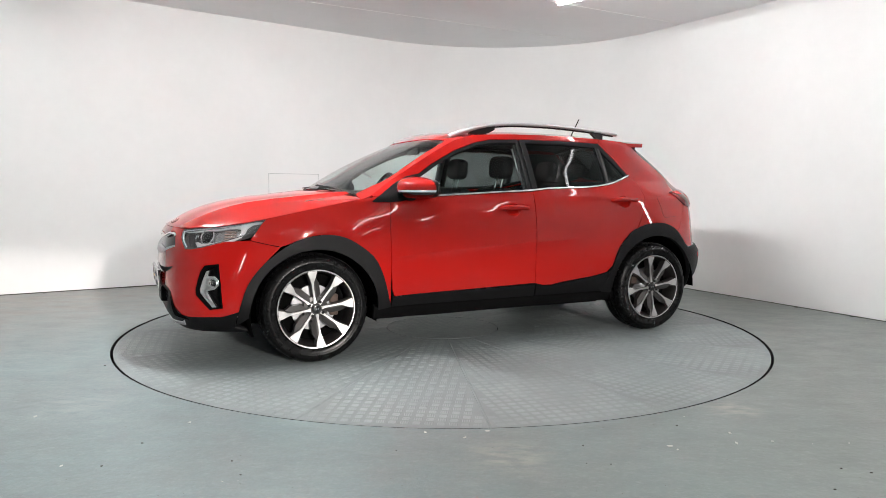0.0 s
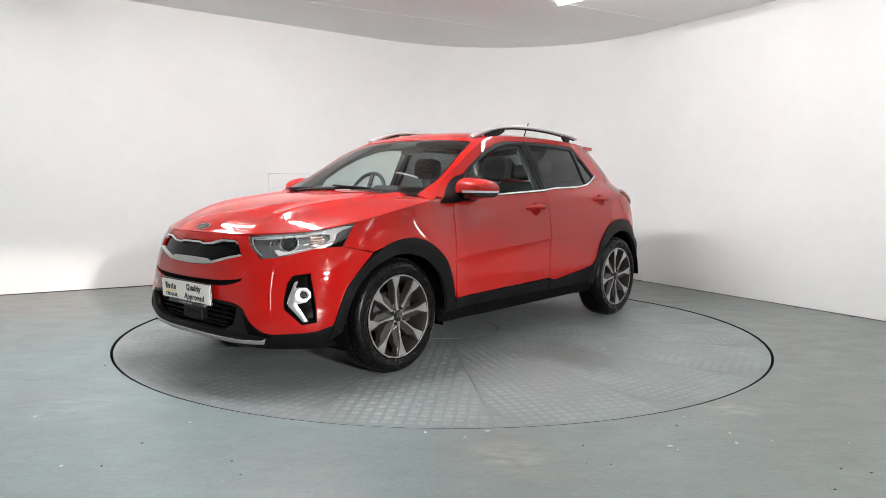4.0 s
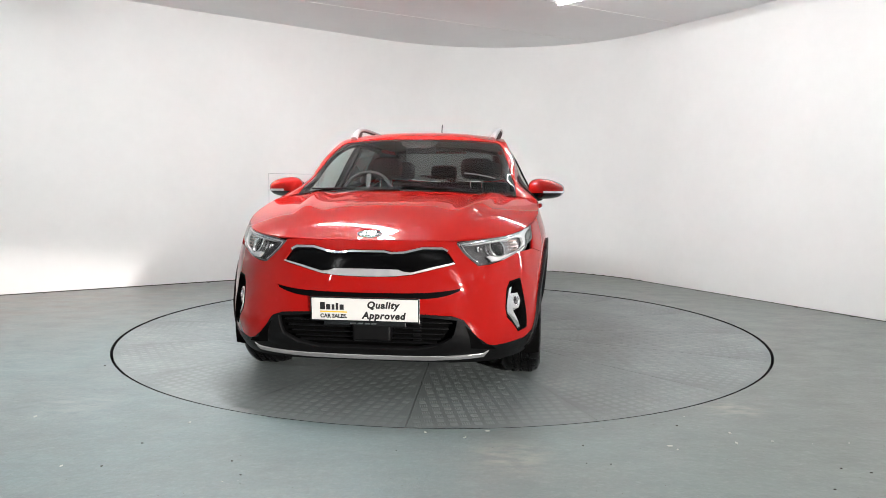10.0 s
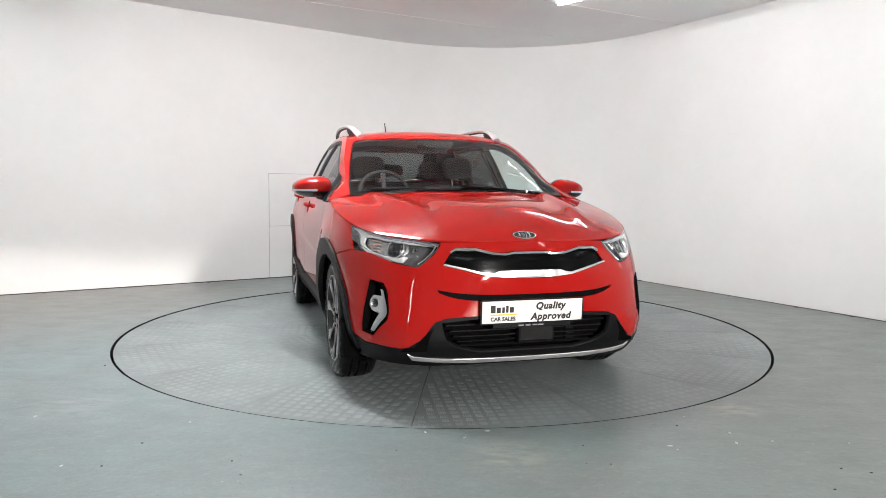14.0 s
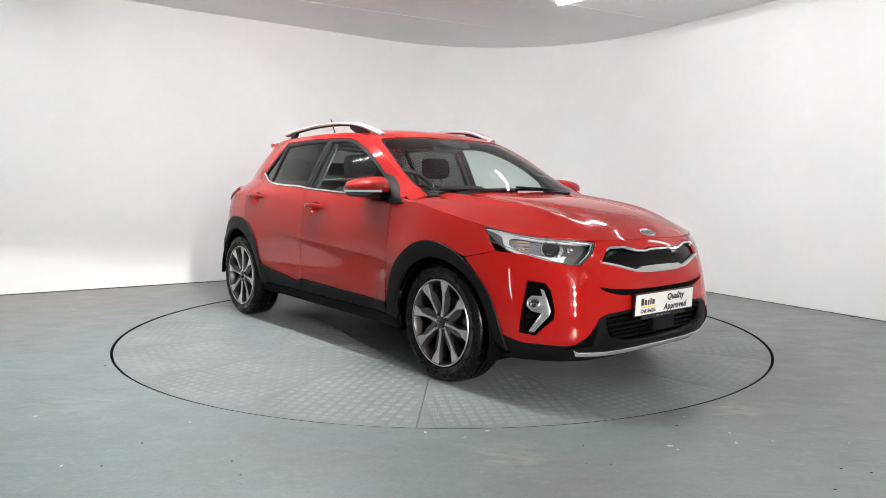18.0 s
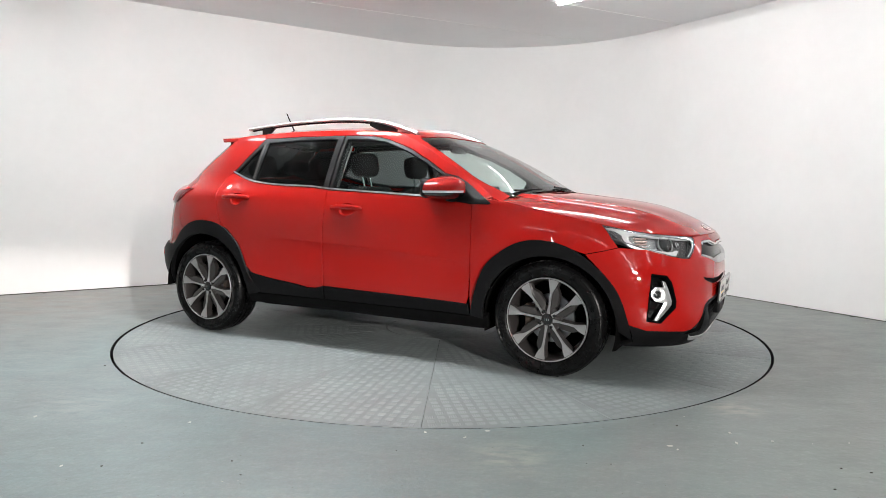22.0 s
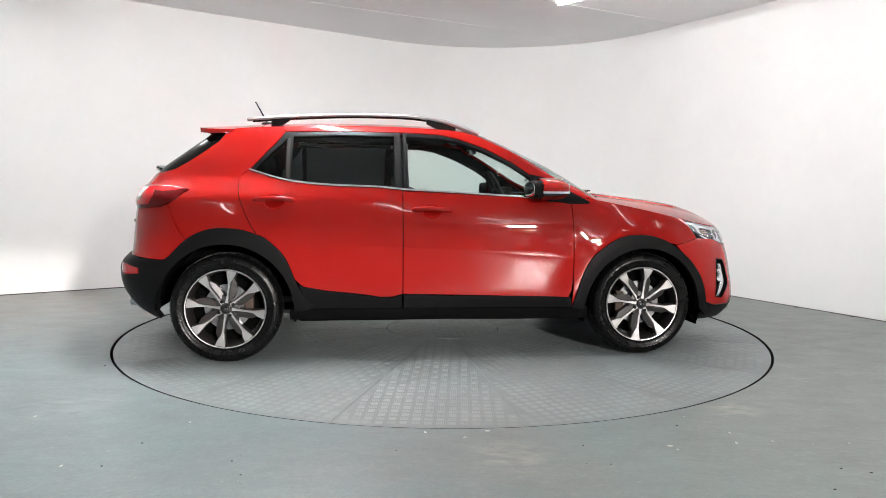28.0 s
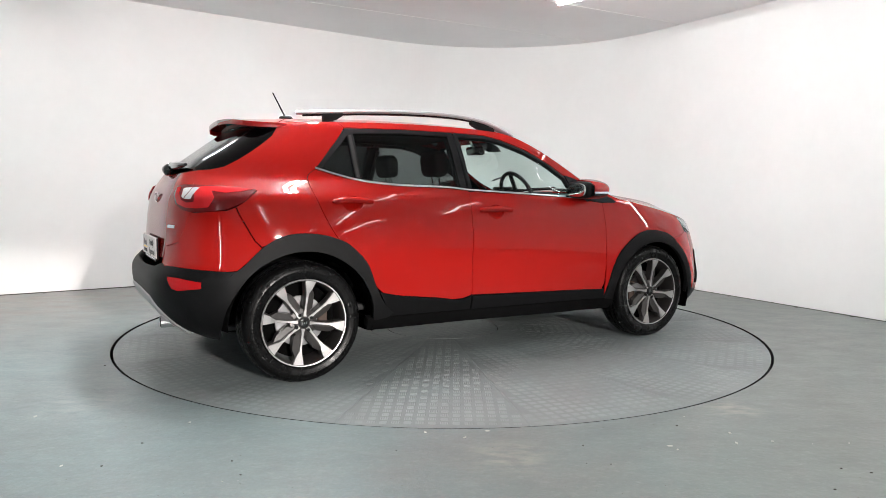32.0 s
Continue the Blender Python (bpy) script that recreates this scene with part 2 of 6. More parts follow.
def floor_material():
    """Worn grey-green floor paint: blue-grey on the left, darker olive-grey to the right, brushed scuffs, specks, dirt
    by one wall.
    """
    m = bpy.data.materials.new("worn_floor_paint")
    m.use_nodes = True
    nt, p = m.node_tree, m.node_tree.nodes["Principled BSDF"]
    tc = nt.nodes.new("ShaderNodeTexCoord")
    pos = tc.outputs["Object"]

    def noise(scale, detail, stretch=(1, 1, 1), turn=0.0, rough=0.55):
        mp, n = nt.nodes.new("ShaderNodeMapping"), nt.nodes.new("ShaderNodeTexNoise")
        mp.inputs["Scale"].default_value = stretch
        mp.inputs["Rotation"].default_value = (0, 0, radians(turn))
        n.inputs["Scale"].default_value, n.inputs["Detail"].default_value, n.inputs["Roughness"].default_value = scale, detail, rough
        nt.links.new(pos, mp.inputs[0])
        nt.links.new(mp.outputs[0], n.inputs["Vector"])
        return n.outputs[0]

    def span(x, lo, hi, to_lo=0.0, to_hi=1.0):
        r = nt.nodes.new("ShaderNodeMapRange")
        for i, v in zip((1, 2, 3, 4), (lo, hi, to_lo, to_hi)):
            r.inputs[i].default_value = v
        nt.links.new(x, r.inputs[0])
        return r.outputs[0]

    def calc(op, x, y):
        c = nt.nodes.new("ShaderNodeMath")
        c.operation = op
        for i, v in enumerate((x, y)):
            if isinstance(v, float):
                c.inputs[i].default_value = v
            else:
                nt.links.new(v, c.inputs[i])
        return c.outputs[0]

    def mix(f, x, y):
        c = nt.nodes.new("ShaderNodeMix")
        c.data_type = "RGBA"
        nt.links.new(f, c.inputs[0])
        for i, v in ((6, x), (7, y)):
            if isinstance(v, tuple):
                c.inputs[i].default_value = (*v, 1)
            else:
                nt.links.new(v, c.inputs[i])
        return c.outputs[2]

    def near(x, y, r0, r1):
        d = nt.nodes.new("ShaderNodeVectorMath")
        d.operation = "DISTANCE"
        d.inputs[1].default_value = (x, y, 0)
        nt.links.new(pos, d.inputs[0])
        return span(d.outputs["Value"], r1, r0)

    def dots(scale, size, share):
        v = nt.nodes.new("ShaderNodeTexVoronoi")
        v.inputs["Scale"].default_value = scale
        nt.links.new(pos, v.inputs["Vector"])
        sx = nt.nodes.new("ShaderNodeSeparateColor")
        nt.links.new(v.outputs["Color"], sx.inputs[0])
        return calc("MULTIPLY", span(v.outputs["Distance"], size, size * 0.7), calc("GREATER_THAN", sx.outputs[0], 1.0 - share))

    sx = nt.nodes.new("ShaderNodeSeparateXYZ")
    nt.links.new(pos, sx.inputs[0])
    side = span(calc("ADD", sx.outputs[0], calc("MULTIPLY", noise(0.8, 5), 2.4)), 0.8, 3.2)
    col = mix(side, (0.186, 0.250, 0.256), (0.160, 0.188, 0.172))
    col = mix(span(noise(1.3, 3), 0.35, 0.75, 0.0, 0.5), col, (0.17, 0.185, 0.178))
    col = mix(span(noise(6.0, 9, (0.7, 1.5, 1), 14, 0.7), 0.50, 0.76, 0.0, 0.36), col, (0.30, 0.33, 0.325))
    col = mix(span(noise(8.0, 9, (0.7, 1.5, 1), -22, 0.6), 0.45, 0.80, 0.0, 0.26), col, (0.11, 0.115, 0.11))
    col = mix(span(noise(85.0, 3), 0.30, 0.80, 0.0, 0.30), col, (0.11, 0.12, 0.115))
    col = mix(span(noise(19.0, 7, (0.7, 1.4, 1), -8, 0.65), 0.40, 0.75, 0.0, 0.18), col, (0.115, 0.125, 0.118))
    col = mix(span(noise(34.0, 6, (0.8, 1.3, 1), 30, 0.75), 0.52, 0.72, 0.0, 0.30), col, (0.33, 0.35, 0.34))
    dirt = calc("MULTIPLY", near(-4.6, 2.0, 1.6, 3.6), span(noise(4.2, 9, (0.8, 1.5, 1), 25, 0.7), 0.34, 0.66, 0.15, 0.95))
    col = mix(dirt, col, (0.215, 0.180, 0.150))
    for x, y, r, c in ((0.28, -2.60, 0.22, (0.34, 0.345, 0.30)), (1.41, -1.98, 0.16, (0.40, 0.36, 0.32)), (-1.75, -2.0, 0.26, (0.29, 0.32, 0.32))):
        col = mix(calc("MULTIPLY", near(x, y, r * 0.3, r), span(noise(16.0, 6, (0.6, 1.4, 1)), 0.40, 0.64, 0.0, 0.6)), col, c)
    col = mix(dots(9.0, 0.024, 0.35), col, (0.07, 0.068, 0.065))
    col = mix(dots(22.0, 0.07, 0.45), col, (0.085, 0.083, 0.078))
    col = mix(dots(7.0, 0.03, 0.35), col, (0.60, 0.60, 0.56))
    nt.links.new(col, p.inputs["Base Color"])
    nt.links.new(span(noise(5.0, 8, (0.8, 1.3, 1), 10, 0.65), 0.3, 0.7, 0.30, 0.42), p.inputs["Roughness"])
    b = nt.nodes.new("ShaderNodeBump")
    b.inputs["Strength"].default_value, b.inputs["Distance"].default_value = 0.22, 0.006
    nt.links.new(noise(38.0, 5), b.inputs["Height"])
    nt.links.new(b.outputs[0], p.inputs["Normal"])
    return m


M["floor"] = floor_material()
# near black on pit walls and plate rims: the gap's shade put into colour
M["seam"] = mat("dark_gap_shade", (0.012, 0.012, 0.012), 0.85, vary=0.3, spec=0.1)
PIT, LIP = 2.284, 0.004      # the plates lie a little lower than the floor


def floor_with_pit():
    """The floor round the sunken turntable, with the pit's upright lip."""
    n = 128
    circle = [(PIT * math.cos(2 * math.pi * k / n), PIT * math.sin(2 * math.pi * k / n)) for k in range(n)]
    far = []
    for x, y in circle:
        s = 14.0 / math.hypot(x, y)
        far.append((x * s, y * s))
    v = [(x, y, LIP) for x, y in circle] + [(x, y, LIP) for x, y in far] + [(x, y, -0.12) for x, y in circle] + [(0, 0, -0.12)]
    f = []
    for k in range(n):
        j = (k + 1) % n
        f += [(k, n + k, n + j, j), (k, j, 2 * n + j, 2 * n + k), (2 * n + k, 2 * n + j, 3 * n)]
    ob = mesh_object("floor", v, f, M["floor"])
    ob.data.materials.append(M["seam"])
    for face in ob.data.polygons:
        if face.index % 3:
            face.material_index = 1
    return tagged(ob, "worn grey-green painted concrete floor with scuffs", "floor", kind="structure")


floor_with_pit()

# ---- the turntable ----
DISC, HUB, SEAM = 2.267, 0.42, 2.6


def tread_material():
    m = mat("painted_tread_plate", (0.205, 0.237, 0.238), 0.44, color2=(0.180, 0.203, 0.201), scale=1.4, rough_vary=0.12, bump=0.03, bump_scale=60)
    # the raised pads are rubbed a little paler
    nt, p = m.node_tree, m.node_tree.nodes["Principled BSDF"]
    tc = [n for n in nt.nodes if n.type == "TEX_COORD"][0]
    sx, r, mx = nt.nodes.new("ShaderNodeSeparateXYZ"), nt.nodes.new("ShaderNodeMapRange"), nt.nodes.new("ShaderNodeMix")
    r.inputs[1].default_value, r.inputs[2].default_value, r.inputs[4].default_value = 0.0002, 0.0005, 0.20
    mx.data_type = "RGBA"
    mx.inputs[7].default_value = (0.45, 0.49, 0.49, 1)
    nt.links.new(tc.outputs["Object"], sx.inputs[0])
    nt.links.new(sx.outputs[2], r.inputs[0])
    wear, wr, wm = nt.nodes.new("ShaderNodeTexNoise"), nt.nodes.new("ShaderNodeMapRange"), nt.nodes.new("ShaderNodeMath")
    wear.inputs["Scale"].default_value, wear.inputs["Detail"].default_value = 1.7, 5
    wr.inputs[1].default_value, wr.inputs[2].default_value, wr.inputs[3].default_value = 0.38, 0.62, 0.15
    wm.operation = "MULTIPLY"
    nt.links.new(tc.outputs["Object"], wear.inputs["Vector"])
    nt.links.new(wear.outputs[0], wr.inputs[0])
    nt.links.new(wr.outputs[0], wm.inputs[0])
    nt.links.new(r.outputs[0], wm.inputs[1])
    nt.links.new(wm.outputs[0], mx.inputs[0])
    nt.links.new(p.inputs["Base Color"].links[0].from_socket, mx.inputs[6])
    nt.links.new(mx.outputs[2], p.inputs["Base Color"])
    return m


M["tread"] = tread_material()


def turntable():
    root = tagged(new("turntable"), "round grey-green painted steel tread-plate turntable sunk in the floor", "turntable")
    # base drum under the segments
    bm = bmesh.new()
    bmesh.ops.create_cone(bm, cap_ends=True, segments=128, radius1=DISC - 0.004, radius2=DISC - 0.004, depth=0.05, matrix=Matrix.Translation((0, 0, -0.033)))
    part("base_plate", bm, M["seam"], root, "dark steel base plate")
    step, half = math.radians(22.5), math.radians(11.25)
    gap = 0.0014
    seg_v, seg_f, n = [], [], 12
    for k in range(n + 1):
        a = -half + step * k / n
        for r in (HUB + 0.003, DISC):
            x, y = r * math.cos(a), r * math.sin(a)
            lim = math.tan(half) * x - gap / math.cos(half)
            seg_v.append((x, max(-lim, min(lim, y)), 0.0))
    m = len(seg_v)
    seg_v += [(x, y, -0.02) for x, y, z in seg_v]
    for k in range(n):
        a, b, c, d = 2 * k, 2 * k + 1, 2 * k + 3, 2 * k + 2
        seg_f += [(a, b, c, d), (b, m + b, m + c, c), (d, m + d, m + a, a)]
    seg_f += [(0, m, m + 1, 1), (m - 1, 2 * m - 1, 2 * m - 2, m - 2)]
    # raised ribs in little clusters that lean one way and the other by turns
    pitch = 0.055

    def ribs(verts, faces, cx, cy, lean):
        c, s = (1, 0) if lean else (0, 1)
        for j in range(4):
            o, hl = (j - 1.5) * 0.0105, 0.0195 - 0.003 * (j in (0, 3))
            k = len(verts)
            for u, v, z in ((-hl, -0.0036, 0), (hl, -0.0036, 0), (hl, 0.0036, 0), (-hl, 0.0036, 0), (-hl * 0.8, -0.0015, 0.0008), (hl * 0.8, -0.0015, 0.0008), (hl * 0.8, 0.0015, 0.0008), (-hl * 0.8, 0.0015, 0.0008)):
                v += o
                verts.append((cx + u * c - v * s, cy + u * s + v * c, z + 0.0002))
            faces += [(k + 4, k + 5, k + 6, k + 7)] + [(k + e, k + (e + 1) % 4, k + 4 + (e + 1) % 4, k + 4 + e) for e in range(4)]
        # the low swelling on which the ribs stand
        k = len(verts)
        verts += [(cx + u * c - v * s, cy + u * s + v * c, z) for q, z in ((1.0, 0.0001), (0.84, 0.0006)) for u, v in ((-0.018 * q, -0.015 * q), (0.018 * q, -0.015 * q), (0.018 * q, 0.015 * q), (-0.018 * q, 0.015 * q))]
        faces += [(k + 4, k + 5, k + 6, k + 7)] + [(k + e, k + (e + 1) % 4, k + 4 + (e + 1) % 4, k + 4 + e) for e in range(4)]

    pv, pf = list(seg_v), list(seg_f)
    for i in range(-12, 13):
        for j in range(7, int(2.4 / pitch)):
            cx, cy = j * pitch, i * pitch
            if HUB + 0.03 < math.hypot(cx, cy) < DISC - 0.025 and abs(cy) < math.tan(half) * cx - 0.022:
                ribs(pv, pf, cx, cy, (i + j) % 2)
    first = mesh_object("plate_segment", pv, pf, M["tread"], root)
    first.data.materials.append(M["seam"])
    for k in range(n):
        first.data.polygons[3 * k + 1].material_index = 1
    for k in range(16):
        ob = first if k == 0 else new("plate_segment", first.data)
        ob.parent = root
        ob.rotation_euler = (0, 0, math.radians(SEAM + 11.25 + 22.5 * k))
    # hub plate
    hv, hf = [], []
    for k in range(64):
        a = 2 * math.pi * k / 64
        hv += [(HUB * math.cos(a) * 0.992, HUB * math.sin(a) * 0.992, 0), (HUB * math.cos(a) * 0.992, HUB * math.sin(a) * 0.992, -0.02)]
        hf.append((2 * k, 2 * k + 1, (2 * k + 3) % 128, (2 * k + 2) % 128))
    hf.append(tuple(range(0, 128, 2)))
    for i in range(-8, 9):
        for j in range(-8, 9):
            if math.hypot(i * pitch, j * pitch) < HUB - 0.03:
                ribs(hv, hf, i * pitch, j * pitch, (i + j) % 2)
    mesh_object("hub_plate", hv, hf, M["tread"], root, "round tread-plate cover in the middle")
    return root


table = turntable()


# ---- ceiling lights ----
def ceiling_light(x, y, length, turn):
    root = tagged(new("ceiling_light"), "lit white fluorescent tube batten on the ceiling", "ceiling light", group="ceiling tube lights")
    bm = bmesh.new()
    box(bm, (length, 0.05, 0.035), pose(0, 0, -0.018), 0.006)
    part("batten", bm, M["white_metal"], root)
    bm = bmesh.new()
    tube(bm, [(-length / 2 + 0.03, 0, -0.055), (length / 2 - 0.03, 0, -0.055)], 0.016, 12)
    part("lit_tube", bm, M["tube"], root, "glowing white tube", smooth=True)
    for s in (-1, 1):
        bm = bmesh.new()
        box(bm, (0.022, 0.034, 0.042), pose(s * (length / 2 - 0.018), 0, -0.048), 0.008)
        part("end_cap", bm, M["white_metal"], root)
    root.matrix_basis = pose(x, y, ceil_z(x), 0, 0, turn)
    return root


# rows of tubes, all laid one way; those over the long wall are twin battens
lamp = ceiling_light(1.037 + 0.49, 1.445 - 0.57, 1.5, -49.4)
# the weaker tube at the left is an added fill for the long wall
for x, y, tube_kind in ((-0.98, -0.72, "tube"), (-0.92, -0.67, "tube"), (-2.75, 0.35, "fill_tube"), (2.75, -0.55, "far_tube"), (1.6, -2.3, "far_tube"), (0.6, -5.2, "far_tube"), (-2.2, -4.4, "far_tube"), (3.2, -4.0, "far_tube"), (4.3, -3.1, "far_tube"), (5.3, -5.3, "far_tube"), (4.1, -6.3, "far_tube"), (2.4, -7.0, "far_tube")):
    ob = copy_thing(lamp, pose(x, y, ceil_z(x), 0, 0, -49.4))
    for child in ob.children:
        if child.name.startswith("lit_tube"):
            child.data = child.data.copy()
            child.data.materials[0] = M[tube_kind]
for child in lamp.children:
    if child.name.startswith("lit_tube"):
        child.data = child.data.copy()
        child.data.materials[0] = M["old_tube"]


def upright_light(x, y, turn, up):
    """A lit tube on a stand beside the bay."""
    root = tagged(new("light_stand"), "upright lit white tube on a black floor stand", "light stand", group="upright tube lights")
    bm = bmesh.new()
    box(bm, (0.05, 0.035, 1.30), pose(0, 0, 1.45 + up), 0.006)
    part("batten", bm, M["white_metal"], root)
    bm = bmesh.new()
    tube(bm, [(0, -0.036, 0.86 + up), (0.001, -0.036, 2.04 + up)], 0.018, 12)
    part("lit_tube", bm, M["stand_tube"], root, "glowing white tube", smooth=True)
    bm = bmesh.new()
    tube(bm, [(0, 0.02, 0.03), (0.001, 0.02, 0.82 + up)], 0.014, 10)
    part("pole", bm, M["trim"], root, smooth=True)
    for a in (90, 210, 330):
        bm = bmesh.new()
        tube(bm, [(0, 0.02, 0.22), (0.30 * math.cos(radians(a)), 0.02 + 0.30 * math.sin(radians(a)), 0.011)], 0.010, 8)
        part("leg", bm, M["trim"], root, smooth=True)
    root.matrix_basis = pose(x, y, 0, 0, 0, turn)
    return root


upright_light(3.65, -0.75, -80, 0.3)
upright_light(-2.35, -5.35, 155, 0.0)
# unseen area lamp in the added passage, for the lit patch on the wall
beam = bpy.data.lights.new("wall_patch_lamp", "AREA")
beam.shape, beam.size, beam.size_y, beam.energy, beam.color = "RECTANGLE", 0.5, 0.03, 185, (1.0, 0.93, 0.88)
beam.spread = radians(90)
spotl = new("wall_patch_lamp", beam)
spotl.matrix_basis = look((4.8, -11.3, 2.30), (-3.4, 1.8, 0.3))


# unseen area lamp without a fitting, added for the car's shadow on the wall
beam = bpy.data.lights.new("shadow_lamp", "AREA")
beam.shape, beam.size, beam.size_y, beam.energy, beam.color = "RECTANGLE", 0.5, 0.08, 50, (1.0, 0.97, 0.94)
beam.spread = radians(110)      # narrowed so the floor below it stays dim
spotl = new("shadow_lamp", beam)
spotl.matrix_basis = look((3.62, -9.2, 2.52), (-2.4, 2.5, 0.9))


# ---- joints, hatch and marks of the bay ----
def strip_between(name, a, b, width, material, label, lift):
    a, b = Vector(a), Vector(b)
    d = (b - a).normalized()
    s = Vector((-d.y, d.x, 0)) * width / 2
    v = [a + s, a - s, b - s, b + s]
    v = v + [p + Vector((0, 0, lift)) for p in v]
    ob = mesh_object(name, v, [(0, 1, 2, 3), (7, 6, 5, 4), (0, 4, 5, 1), (1, 5, 6, 2), (2, 6, 7, 3), (3, 7, 4, 0)], material)
    return tagged(ob, label, "joint", kind="structure")


M["pale_joint"] = mat("pale_joint_strip", (0.86, 0.86, 0.86), 0.6)
M["joint"] = mat("grey_joint", (0.50, 0.50, 0.50), 0.8, vary=0.2)
for a, b in (((-3.4, 0.80), (1.86, 3.395)), ((-0.6, 0.76), (2.53, 2.366))):
    strip_between("trim", (*a, ceil_z(a[0]) - 0.004), (*b, ceil_z(b[0]) - 0.004), 0.007, M["pale_joint"], "thin pale joint between ceiling panels", 0.006)


def on_wall(s, z, off=0.0):
    """A point on the long wall, s metres along it from the hatch's lower edge."""
    p = Vector((-1.990, 2.745)) + LEFT_DIR * s
    q = Vector((LEFT_DIR.y, -LEFT_DIR.x))
    base = wall_line[1]
    p += q * ((base - p).dot(q) + off)
    return Vector((p.x, p.y, z))


def wall_hatch():
    """A flush access panel with a thin dark joint round it."""
    root = tagged(new("wall_hatch"), "flush white square access panel in the wall", "access panel")
    w, z0, z1, t = 0.605, 0.598, 1.198, 0.004
    def slab(name, s0, s1, a, b, off, material, parent, label=""):
        c = [on_wall(s0, a, off), on_wall(s1, a, off), on_wall(s1, b, off), on_wall(s0, b, off)]
        d = [on_wall(s0, a, -0.01), on_wall(s1, a, -0.01), on_wall(s1, b, -0.01), on_wall(s0, b, -0.01)]
        return mesh_object(name, c + d, [(0, 1, 2, 3), (0, 4, 5, 1), (1, 5, 6, 2), (2, 6, 7, 3), (3, 7, 4, 0)], material, parent, label)
    slab("leaf", t, w - t, z0 + t, z1 - t, 0.005, M["wall"], root)
    for s0, s1, a, b in ((0, t, z0, z1), (w - t, w, z0, z1), (0, w, z0, z0 + t), (0, w, z1 - t, z1)):
        slab("joint_line", s0, s1, a, b, 0.003, M["joint"], root)
    slab("joint_line", -0.002, 0.002, 0.0, z0, 0.003, M["joint"], root)
    return root


wall_hatch()


def chip(x, y, size, turn, material, label):
    bm = bmesh.new()
    k = 6
    vs = [bm.verts.new((size * (0.6 + 0.4 * random.random()) * math.cos(2 * math.pi * i / k), size * 0.5 * (0.5 + 0.5 * random.random()) * math.sin(2 * math.pi * i / k), 0.003)) for i in range(k)]
    bm.faces.new(vs)
    up = bmesh.ops.extrude_face_region(bm, geom=list(bm.faces))
    bmesh.ops.translate(bm, vec=(0, 0, -0.003), verts=[g for g in up["geom"] if isinstance(g, bmesh.types.BMVert)])
    ob = part("paint_chip", bm, material, None)
    ob.matrix_basis = pose(x, y, LIP, 0, 0, turn)
    return tagged(ob, label, "paint chip", group="chips on the floor")


M["chip"] = mat("pale_chip", (0.6, 0.6, 0.56), 0.7, vary=0.2)
M["dirt"] = mat("dark_dirt", (0.04, 0.035, 0.03), 0.8, vary=0.3)
for x, y in [(1.25, -2.31), (1.23, -2.43), (0.94, -2.47), (-1.84, -2.17), (-1.12, -2.23), (-1.42, -2.73), (-0.07, -2.33), (0.2, -2.31), (0.1, -2.39)]:
    chip(x, y, 0.007 + 0.008 * random.random(), 360 * random.random(), M["chip"], "small pale paint chip on the floor")
for x, y in [(1.05, -2.22), (1.52, -2.69), (1.61, -2.73), (1.39, -2.88), (-1.96, -1.26), (-1.22, -2.49), (-1.27, -2.73), (-0.8, -2.67), (-0.73, -2.8), (-2.47, 0.59), (-0.18, -2.55)]:
    chip(x, y, 0.004 + 0.004 * random.random(), 30 * random.random() - 15, M["dirt"], "small dark crumb of dirt on the floor")

foot = []
for i, p in enumerate(wall_line):
    d = (wall_line[min(i + 1, len(wall_line) - 1)] - wall_line[max(i - 1, 0)]).normalized()
    q = p + Vector((d.y, -d.x)) * 0.005
    rise = 0.007 + 0.003 * math.sin(2.3 * i)
    foot += [(q.x, q.y, LIP - 0.002), (q.x, q.y, LIP + rise), (p.x, p.y, LIP + rise)]
faces = []
for i in range(len(wall_line) - 1):
    k = 3 * i
    faces += [(k, k + 3, k + 4, k + 1), (k + 1, k + 4, k + 5, k + 2)]
tagged(mesh_object("trim", foot, faces, M["dirt"]), "dirty dark joint along the foot of the wall", "joint", kind="structure")

# dirt and flaked paint swept against the foot of the walls
random.seed(11)
for a, d, span in ((wall_line[0], LEFT_DIR, 6.8), (wall_line[-2], RIGHT_DIR, 5.5)):
    inward = Vector((d.y, -d.x))
    for k in range(16):
        p = a + d * (span * (k + random.random()) / 16) + inward * (0.015 + 0.05 * random.random() ** 2)
        chip(p.x, p.y, 0.008 + 0.014 * random.random(), math.degrees(math.atan2(d.y, d.x)) + 20 * random.random(), *((M["dirt"], "dark crumb of dirt at the foot of the wall") if k % 4 else (M["chip"], "pale paint flake at the foot of the wall")))
for k in range(40):
    x, y = 5.6 * random.random() - 2.8, -2.35 - 1.1 * random.random()
    chip(x, y, 0.003 + 0.004 * random.random(), 360 * random.random(), *((M["dirt"], "tiny dark speck on the painted floor") if k % 3 else (M["chip"], "tiny pale speck on the painted floor")))


# ---- the car's surfaces (x ahead, y to its left, z up) ----
X0 = 0.9
WIDTH = smooth_table([(0.14, 0.70), (0.18, 0.76), (0.25, 0.805), (0.32, 0.828), (0.40, 0.846), (0.55, 0.858), (0.70, 0.860), (0.82, 0.852), (0.92, 0.834), (1.0, 0.812), (1.06, 0.783), (1.15, 0.735), (1.25, 0.685), (1.35, 0.625), (1.40, 0.592), (1.44, 0.555), (1.50, 0.49)])
